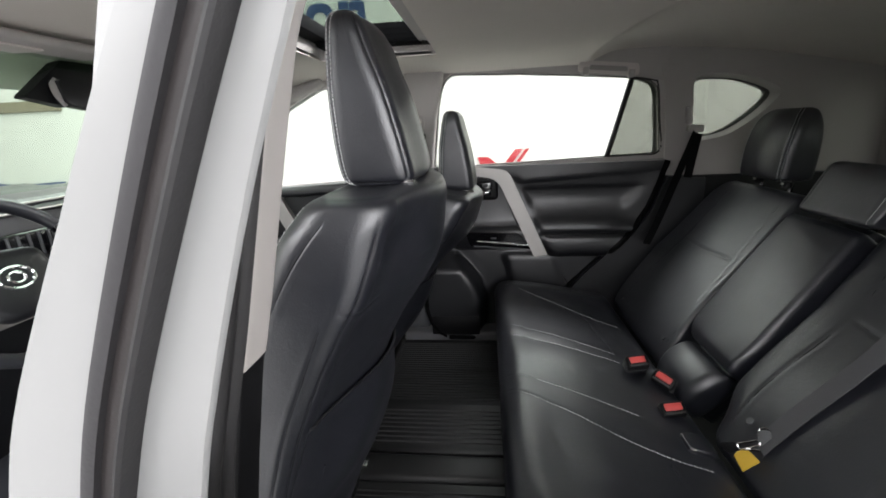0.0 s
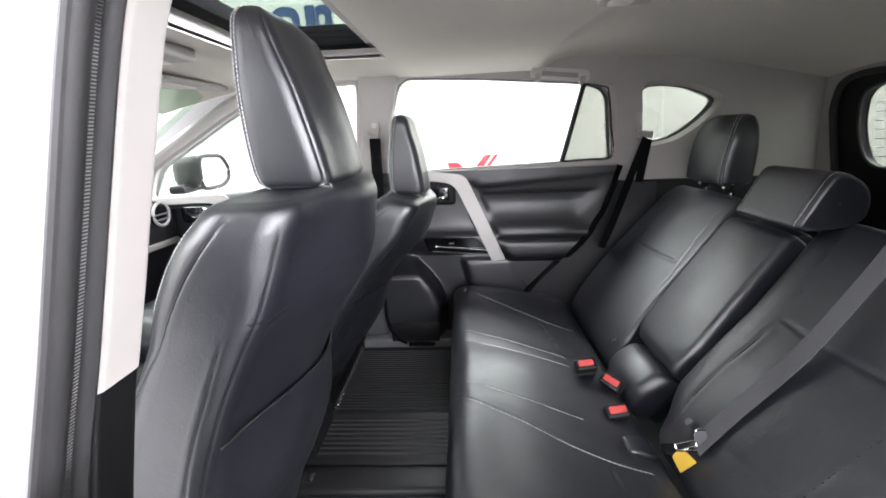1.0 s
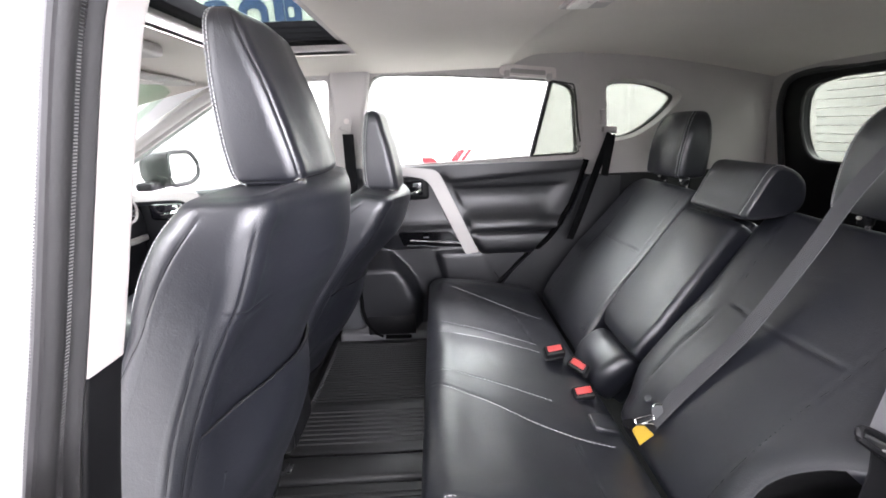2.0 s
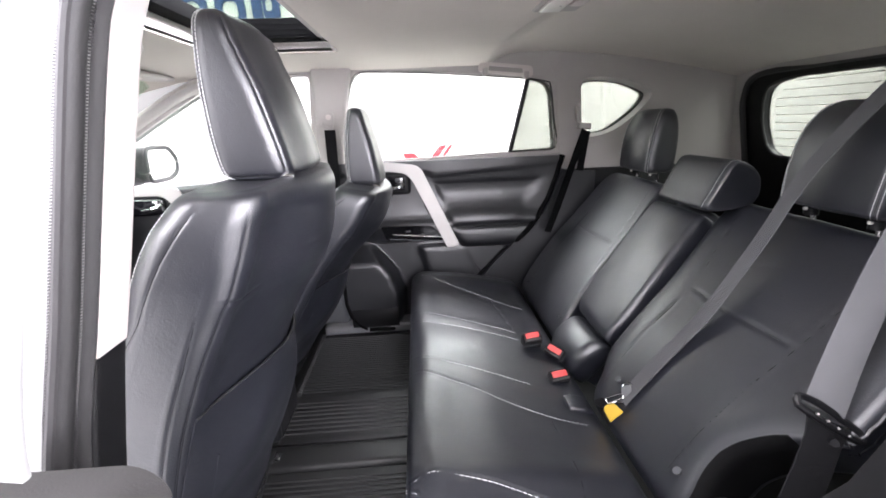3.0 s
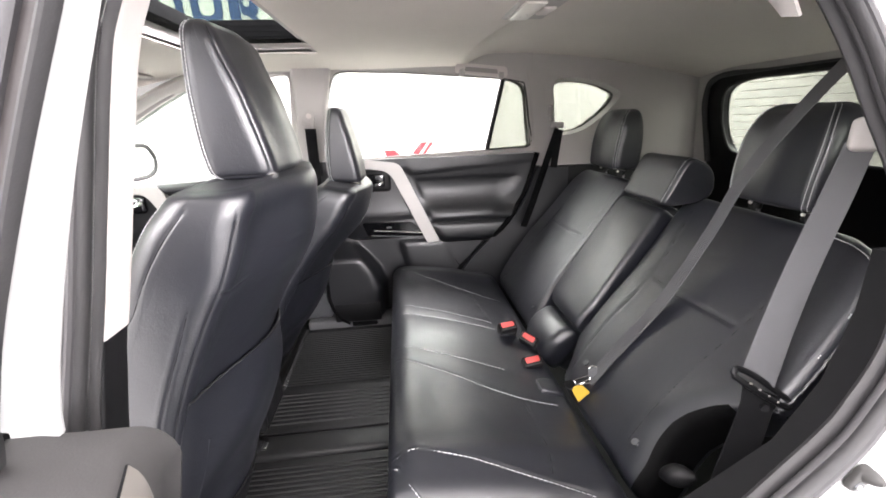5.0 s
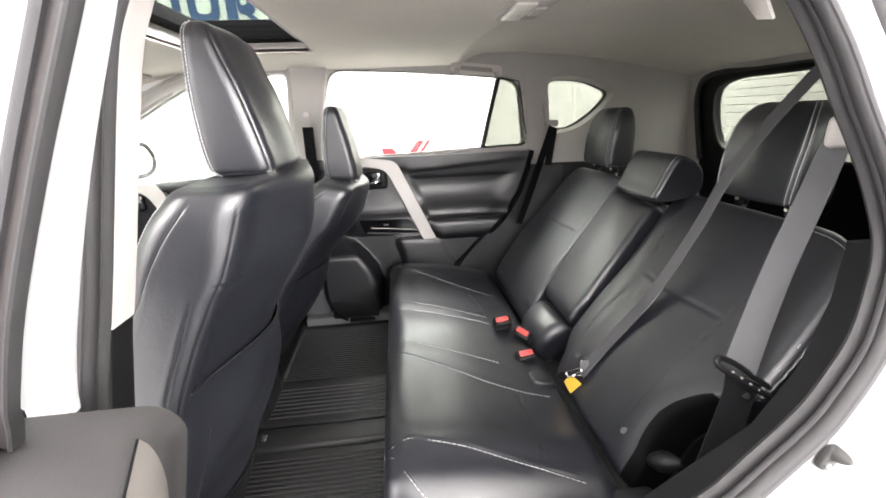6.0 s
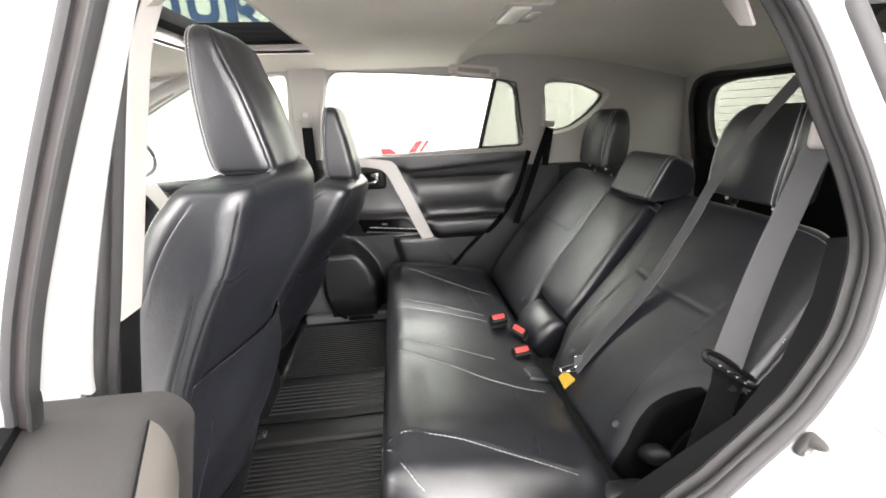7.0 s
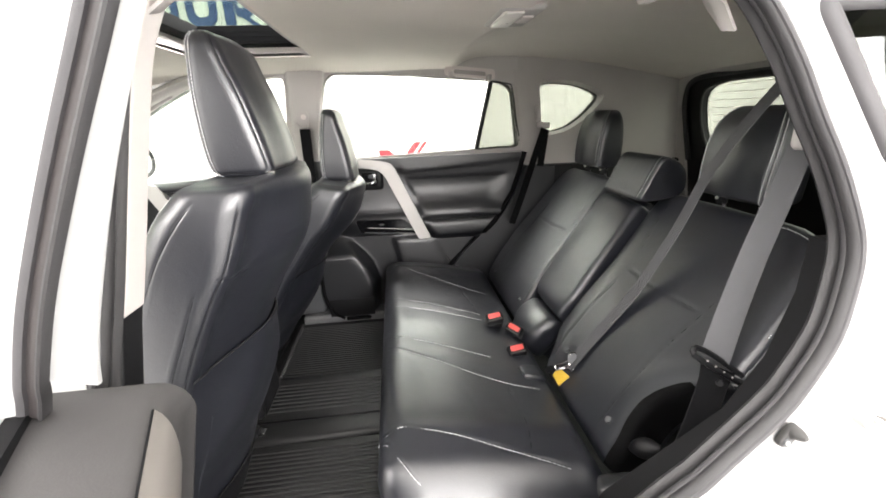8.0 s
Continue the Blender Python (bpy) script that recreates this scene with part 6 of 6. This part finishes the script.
# ---- near rear door, swung open ----
def near_rear_door():
    door = thing("rear_door", (0.0, -0.90, 0.30), "white rear door swung open, grey inner trim", "car door")
    # upper trim pad, running away from the hinge
    swing = lambda y: 0.395 * max(0.0, -0.94 - y)
    rows = [(-0.908, -0.055, 0.078, 1.108, 0.02), (-0.914, -0.058, 0.100, 1.126, 0.03), (-0.94, -0.056, 0.099, 1.133, 0.03), (-1.14, -0.056, 0.099, 1.127, 0.03), (-1.5, -0.056, 0.099, 1.117, 0.03), (-1.83, -0.056, 0.097, 1.115, 0.03), (-1.86, -0.05, 0.09, 1.105, 0.02)]
    rings = []
    for y, x0, x1, z1, r in catmull(rows, 4):
        rings.append([(a + swing(y) - (0.24 * max(0.0, z1 - 0.030 - b) if a > 0.03 else 0.0), y, b) for a, b in rounded(x0, x1, 0.78, z1, r, (0, 0, 0, 0), 9, 7)])
    part("inner_trim", Loft(rings).bm(), DOOR_GREY, door, "smooth grey door trim", True, 50)

    def strip(y, q):
        """Round the trim's inner upper edge and down its side."""
        grow = min(1.0, max(0.0, (-0.960 - y) / 0.030)) ** 0.6
        x1 = 0.099 + swing(y)
        z1 = float(np.interp(-y, [0.94, 1.14, 1.5], [1.133, 1.127, 1.117]))
        g = radians(64 - 64 * min(1.0, q / 0.6) * grow)
        drop = max(0.0, q - 0.6) / 0.4 * 0.070 * grow
        return Vector((x1 - 0.03 + 0.0335 * math.cos(g) - 0.24 * drop, y, z1 - 0.03 + 0.0335 * math.sin(g) - drop))

    ys = [-0.960, -0.962, -0.965, -0.969, -0.974, -0.981, -0.990] + steps(-1.0, -1.6, 24)
    # silver strip in the dimmed copy of the colour
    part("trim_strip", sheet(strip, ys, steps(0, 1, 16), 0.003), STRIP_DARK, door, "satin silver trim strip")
    part("strip_groove", tube([strip(y, 0) + Vector((-0.0012, 0, -0.001)) for y in ys], 0.0016, 6), SEAM, door)
    shear = Matrix(((1, -0.43, 0, -0.43 * 0.94), (0, 1, 0, 0), (0, 0, 1, 0), (0, 0, 0, 1)))
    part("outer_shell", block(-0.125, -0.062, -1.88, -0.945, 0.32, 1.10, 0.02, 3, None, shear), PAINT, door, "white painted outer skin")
    part("lower_trim", block(-0.060, 0.07, -1.84, -0.95, 0.36, 0.785, 0.03, 3, None, shear), PLASTIC, door)
    # window frame: inner black rails and painted outer edge
    def post(off, w, dpt, mat, name, label=""):
        line_x = [(-0.010, -0.955, 1.135), (-0.002, -0.958, 1.155), (0.007, -0.962, 1.18), (0.035, -0.965, 1.25), (0.082, -0.965, 1.35), (0.133, -0.965, 1.45), (0.158, -0.968, 1.50), (0.19, -1.0, 1.545), (0.25, -1.12, 1.57), (0.45, -1.6, 1.56)]
        pts = smooth_path([Vector(p) + Vector(off) for p in line_x], 5)
        part(name, ribbon(pts, w, dpt, (1, 0, -0.3)), mat, door, label)

    post((-0.0072, 0.0, 0), 0.007, 0.012, RUBBER, "frame_seal")
    post((0.0015, 0.003, 0), 0.010, 0.010, FRAME_DARK, "frame_trim")
    post((0.0080, 0.0, 0), 0.004, 0.012, RUBBER_DARK, "frame_lip")
    flange = smooth_path([(0.030, -0.953, 1.165), (0.036, -0.954, 1.19), (0.056, -0.955, 1.25), (0.098, -0.955, 1.35), (0.1465, -0.955, 1.45), (0.172, -0.958, 1.50), (0.200, -0.99, 1.545), (0.264, -1.11, 1.57), (0.464, -1.6, 1.56)], 5)
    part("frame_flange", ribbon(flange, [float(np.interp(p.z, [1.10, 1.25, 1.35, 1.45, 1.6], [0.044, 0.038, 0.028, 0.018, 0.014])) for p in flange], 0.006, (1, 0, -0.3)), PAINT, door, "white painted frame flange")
    skin, wide = [], []
    for x, y, z in catmull([(-0.010, -0.955, 1.10), (-0.002, -0.955, 1.155), (0.007, -0.959, 1.18), (0.035, -0.962, 1.25), (0.082, -0.962, 1.35), (0.133, -0.962, 1.45), (0.158, -0.965, 1.50), (0.19, -0.997, 1.545), (0.25, -1.117, 1.57), (0.45, -1.597, 1.56)], 5):
        w = float(np.interp(z, [1.10, 1.22, 1.33, 1.48, 1.57], [0.050, 0.040, 0.025, 0.008, 0.008]))
        skin.append((x - 0.0112 - w / 2, y, z))
        wide.append(w)
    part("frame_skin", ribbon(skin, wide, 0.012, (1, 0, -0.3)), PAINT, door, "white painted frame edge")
    part("belt_seal", ribbon(smooth_path([(-0.040, -0.912, 1.130), (-0.022, -0.955, 1.135), (0.010, -1.03, 1.135), (0.057, -1.14, 1.131), (0.21, -1.5, 1.122)], 5), 0.016, 0.010, (1, 0.3, 0)), SEAM, door)
    part("slot_seal", ribbon(smooth_path([(-0.062, -0.912, 1.132), (-0.044, -0.955, 1.138), (-0.012, -1.03, 1.138), (0.035, -1.14, 1.134), (0.19, -1.5, 1.124)], 5), 0.010, 0.012, (1, 0.3, 0)), RUBBER_DARK, door)


near_rear_door()


# ---- front cabin ----
MIRROR_FACE = [(-0.124, -0.078), (0.050, -0.080), (0.120, -0.050), (0.134, 0.010), (0.080, 0.074), (-0.110, 0.080)]
MIRROR_TURN = [0.05, 0.06, 0.05, 0.05, 0.07, 0.05]


def front_cabin():
    structure("pillar_front_far", tube(smooth_path([(-0.46, 0.665, 1.578), (-0.66, 0.665, 1.500), (-0.86, 0.675, 1.395), (-1.10, 0.69, 1.265), (-1.42, 0.71, 1.08)], 4), 0.038, 12, None, False, 0.6), PILLAR, "beige-grey plastic windscreen pillar trim", "pillar trim")
    structure("pillar_front_near", tube(smooth_path([(-0.46, -0.665, 1.578), (-0.66, -0.665, 1.500), (-0.86, -0.675, 1.395), (-1.10, -0.69, 1.265), (-1.42, -0.71, 1.08)], 4), 0.038, 12, None, False, 0.6), PILLAR, "beige-grey plastic windscreen pillar trim", "pillar trim")
    w = structure("windscreen", plate([(-0.66, 1.0), (0.66, 1.0), (0.62, 1.56), (-0.62, 1.56)], [], lambda a, b, d: (-0.70 - (1.56 - b) * 1.5 - 0.0 + d, a, b), 0.005), GLASS_SCREEN, "clear windscreen glass", "windscreen")
    w.visible_shadow = False
    # far front door
    door = thing("front_door", (-0.7, 0.74, 0.42), "closed front passenger door with silver sill trim", "car door")
    part("panel", block(-1.22, -0.17, 0.70, 0.76, 0.45, 1.105, 0.02, 3), PLASTIC, door)
    part("sill_pad", block(-1.22, -0.165, 0.680, 0.745, 1.117, 1.163, 0.014, 3, None, Matrix.Translation((-0.165, 0, 1.163)) @ Matrix.Rotation(radians(-2.8), 4, "Y") @ Matrix.Translation((0.165, 0, -1.163))), VINYL, door)
    slash = round_corners([(-1.15, 1.122), (-0.90, 1.129), (-0.775, 1.134), (-0.745, 1.122), (-0.60, 0.82), (-0.66, 0.815), (-0.795, 1.075), (-0.825, 1.098), (-0.90, 1.099), (-1.15, 1.092)], [0.004, 0.02, 0.02, 0.03, 0.006, 0.006, 0.04, 0.02, 0.02, 0.004], 4)
    part("trim_strip", plate(slash, [], lambda a, b, d: (a, 0.672 + d, b), 0.03), SILVER, door, "satin silver trim strip", True, 30)
    part("armrest", block(-0.85, -0.25, 0.60, 0.70, 0.84, 0.90, 0.025, 3), VINYL, door)
    pod = part("lever_pod", block(-0.98, -0.825, 0.685, 0.705, 1.010, 1.090, 0.016, 3), PIANO, door)
    part("lever", tube(smooth_path([(-0.925, 0.672, 1.036), (-0.88, 0.664, 1.042), (-0.845, 0.664, 1.050), (-0.832, 0.674, 1.060)], 5), [0.004] * 6 + [0.008] * 10, 8), CHROME, pod, "chrome lever")
    part("lock_knob", block(-0.865, -0.843, 0.666, 0.690, 1.058, 1.078, 0.006, 3), CHROME, pod)
    p = part("pane", plate([(-1.12, 1.16), (-0.165, 1.16), (-0.13, 1.56), (-0.5, 1.55), (-0.66, 1.47), (-1.08, 1.25)], [], lambda a, b, d: (a, 0.745 - 0.16 * (b - 1.2) + d, b), 0.004), GLASS, door)
    p.visible_shadow = False
    part("window_frame", plate(round_corners([(-0.15, 1.13), (-0.10, 1.60), (-0.50, 1.585), (-0.68, 1.505), (-1.12, 1.27), (-1.22, 1.075)], 0.03), [round_corners([(-0.178, 1.166), (-0.130, 1.563), (-0.50, 1.545), (-0.66, 1.468), (-1.08, 1.245), (-1.15, 1.115)], 0.035)], lambda a, b, d: (a, 0.735 - 0.16 * (b - 1.2) + d, b), 0.02), PILLAR, door)
    # door mirror
    mir = thing("door_mirror", (-1.02, 0.93, 1.13), "white and black door mirror outside passenger window", "door mirror")
    rings = []
    for x, s in catmull([(-1.14, 0.55), (-1.10, 0.85), (-1.04, 1.0), (-0.985, 1.0), (-0.975, 0.97)], 3):
        rings.append([(x, 0.98 + a * s, 1.215 + b * s) for a, b in [(p * 1.05, q * 1.07) for p, q in round_corners(MIRROR_FACE, MIRROR_TURN, 8)]])
    part("housing", Loft(rings).bm(), PLASTIC, mir, "", True, 60)
    part("rim", tube([(-0.970, 0.98 + a, 1.215 + b) for a, b in round_corners(MIRROR_FACE, MIRROR_TURN, 8)], 0.011, 8, None, True), PLASTIC, mir)
    part("glass", plate([(a * 0.97, b * 0.96) for a, b in round_corners(MIRROR_FACE, MIRROR_TURN, 8)], [], lambda a, b, d: (-0.974 + d + a * 0.02, 0.98 + a, 1.215 + b), 0.003), MIRROR, mir)
    part("foot", block(-1.09, -1.01, 0.78, 0.90, 1.125, 1.165, 0.015, 3), PLASTIC, mir)
    # dashboard
    dash = thing("dashboard", (-1.2, 0, 0.42), "black dashboard with round side vents and silver trim", "dashboard")
    rings = []
    for y in steps(-0.69, 0.69, 12):
        k = min(1, max(0, (0.52 - y) / 0.30))
        r = 0.105 * k * k * (3 - 2 * k)
        rings.append([(a, y, b) for a, b in soft_loop([(-1.55, 0.5), (-1.55, 1.06 + r), (-1.35, 1.125 + r), (-1.14, 1.125 + r), (-1.04, 1.09 + r), (-1.015, 0.97 + 0.3 * r), (-1.06, 0.80), (-1.12, 0.5)], 4)])
    part("top_pad", Loft(rings).bm(), VINYL, dash, "", True, 60)
    part("trim_strip", block(-1.01, -0.99, -0.66, 0.66, 0.93, 0.955, 0.005, 2), SILVER, dash)
    part("trim_strip", block(-1.09, -1.05, -0.20, 0.06, 1.214, 1.219, 0.002, 2), SILVER, dash)
    part("trim_strip", block(-1.055, -1.022, -0.20, 0.06, 1.196, 1.200, 0.002, 2), SILVER, dash)
    grille = part("centre_vent", block(-1.04, -1.006, -0.29, -0.10, 1.075, 1.150, 0.012, 3), PIANO, dash)
    for i in range(7):
        part("slat", block(-1.009, -1.001, -0.276 + i * 0.026, -0.270 + i * 0.026, 1.082, 1.143, 0.001, 1), GREY_PLASTIC, grille)
    for y in (0.595, -0.60):
        vent = part("vent", tube(line((-1.08, y, 1.08), (-1.005, y, 1.068), 4), 0.052, 24), PIANO, dash)
        part("ring", tube([(-1.003, y + 0.048 * math.cos(g), 1.068 + 0.048 * math.sin(g)) for g in steps(0, 2 * math.pi, 32)[:-1]], 0.006, 8, None, True), SILVER, vent)
        for i in (-1, 0, 1):
            part("slat", block(-1.01, -1.002, y - 0.040, y + 0.040, 1.064 + i * 0.022, 1.070 + i * 0.022, 0.001, 1), GREY_PLASTIC, vent)
    # steering wheel
    sw = thing("steering_wheel", (-0.80, -0.37, 1.02), "black leather steering wheel with silver emblem", "steering wheel")
    m = pose(-0.80, -0.385, 1.095, 0, 66, 0) @ Matrix.Rotation(math.pi, 4, "Z")
    part("rim", tube([m @ Vector((0.178 * math.cos(g), 0.178 * math.sin(g), 0)) for g in steps(0, 2 * math.pi, 48)[:-1]], 0.0155, 10, None, True), LEATHER, sw)
    for sy in (-1, 1):
        part("rim_insert", tube([m @ Vector((0.178 * math.cos(g), sy * 0.178 * math.sin(g), 0)) for g in steps(radians(58), radians(74), 6)], 0.0166, 10), PIANO, sw)
    pad = round_corners([(0.060, -0.085), (0.068, 0.0), (0.060, 0.085), (-0.02, 0.092), (-0.085, 0.050), (-0.085, -0.050), (-0.02, -0.092)], 0.026, 5)
    hub = part("hub", Loft([[m @ Vector((a * k, b * k, d)) for a, b in pad] for k, d in ((0.8, -0.04), (1.0, -0.022), (1.0, -0.004), (0.95, 0.005), (0.85, 0.009), (0.5, 0.012), (0.05, 0.013))]).bm(), VINYL, sw, "", True, 60)
    for sy in (-1, 1):
        part("spoke", block(-0.03, 0.022, min(sy * 0.07, sy * 0.172), max(sy * 0.07, sy * 0.172), -0.02, -0.004, 0.008, 2, None, m), PLASTIC, sw)
    part("emblem", tube([m @ Vector((0.024 * math.cos(g), 0.034 * math.sin(g), 0.014)) for g in steps(0, 2 * math.pi, 28)[:-1]], 0.0036, 6, None, True), CHROME, hub)
    part("emblem", tube([m @ Vector((0.012 * math.cos(g), 0.016 * math.sin(g), 0.014)) for g in steps(0, 2 * math.pi, 20)[:-1]], 0.003, 6, None, True), CHROME, hub)
    part("column", tube(line(m @ Vector((0, 0, -0.03)), m @ Vector((-0.03, 0, -0.25)), 4), 0.045, 14), PLASTIC, sw)
    # interior mirror and visors
    rv = thing("rear_view_mirror", (-0.80, -0.05, 1.46), "black rear view mirror and sensor cover on windscreen", "mirror")
    head = [(-0.237, 1.503), (-0.225, 1.450), (-0.165, 1.440), (-0.02, 1.448), (-0.01, 1.500), (-0.04, 1.512)]
    part("housing", plate(round_corners(head, 0.014, 4), [], lambda a, b, d: (-0.742 + d + 0.1 * (a + 0.12), a, b), 0.034), PLASTIC, rv)
    part("rim", ribbon(smooth_path([(-0.733, -0.226, 1.503), (-0.731, -0.238, 1.490), (-0.731, -0.233, 1.468), (-0.731, -0.219, 1.450)], 4), 0.012, 0.006, (0.3, 1, 0)), SILVER, rv, "satin silver mirror edge")
    part("sensor_cover", plate(round_corners([(-0.292, 1.463), (-0.190, 1.548), (-0.165, 1.560), (-0.06, 1.560), (-0.06, 1.462), (-0.20, 1.447)], 0.008, 4), [], lambda a, b, d: (-0.775 + d, a - 0.0, b), 0.03), PLASTIC, rv)
    for y0, y1 in ((-0.60, -0.16), (0.16, 0.60)):
        v = thing("sun_visor", (-0.72, (y0 + y1) / 2, 1.57), "beige-grey folded sun visor", "sun visor", "sun visors")
        part("board", block(-0.80, -0.62, y0, y1, 1.548, 1.566, 0.008, 3, None), PILLAR, v)
        part("vanity_flap", block(-0.76, -0.66, (y0 + y1) / 2 - 0.08, (y0 + y1) / 2 + 0.08, 1.543, 1.549, 0.003, 2), CREAM, v)
    con = thing("overhead_console", (-0.55, 0, 1.6), "beige-grey overhead console with map lamps", "console")
    part("body", block(-0.66, -0.42, -0.10, 0.10, 1.565, 1.60, 0.014, 3), PILLAR, con)
    part("lens", block(-0.58, -0.48, -0.08, -0.02, 1.560, 1.567, 0.003, 2), LENS, con)
    part("lens", block(-0.58, -0.48, 0.02, 0.08, 1.560, 1.567, 0.003, 2), LENS, con)
    # centre console between the seats
    cc = thing("centre_console", (-0.4, 0, 0.4), "black centre console between front seats", "console")
    rings = []
    for x, z1, hw in catmull([(-1.0, 0.72, 0.11), (-0.7, 0.66, 0.10), (-0.45, 0.74, 0.095), (-0.22, 0.75, 0.09), (-0.17, 0.70, 0.085)], 4):
        rings.append([(x, b, a) for a, b in rounded(0.40, z1, -hw, hw, 0.03)])
    part("body", Loft(rings).bm(), PLASTIC, cc, "", True, 55)
    structure("firewall", block(-1.70, -1.60, -0.80, 0.80, 0.28, 1.02, 0.01), PLASTIC, "black firewall", "firewall")


front_cabin()
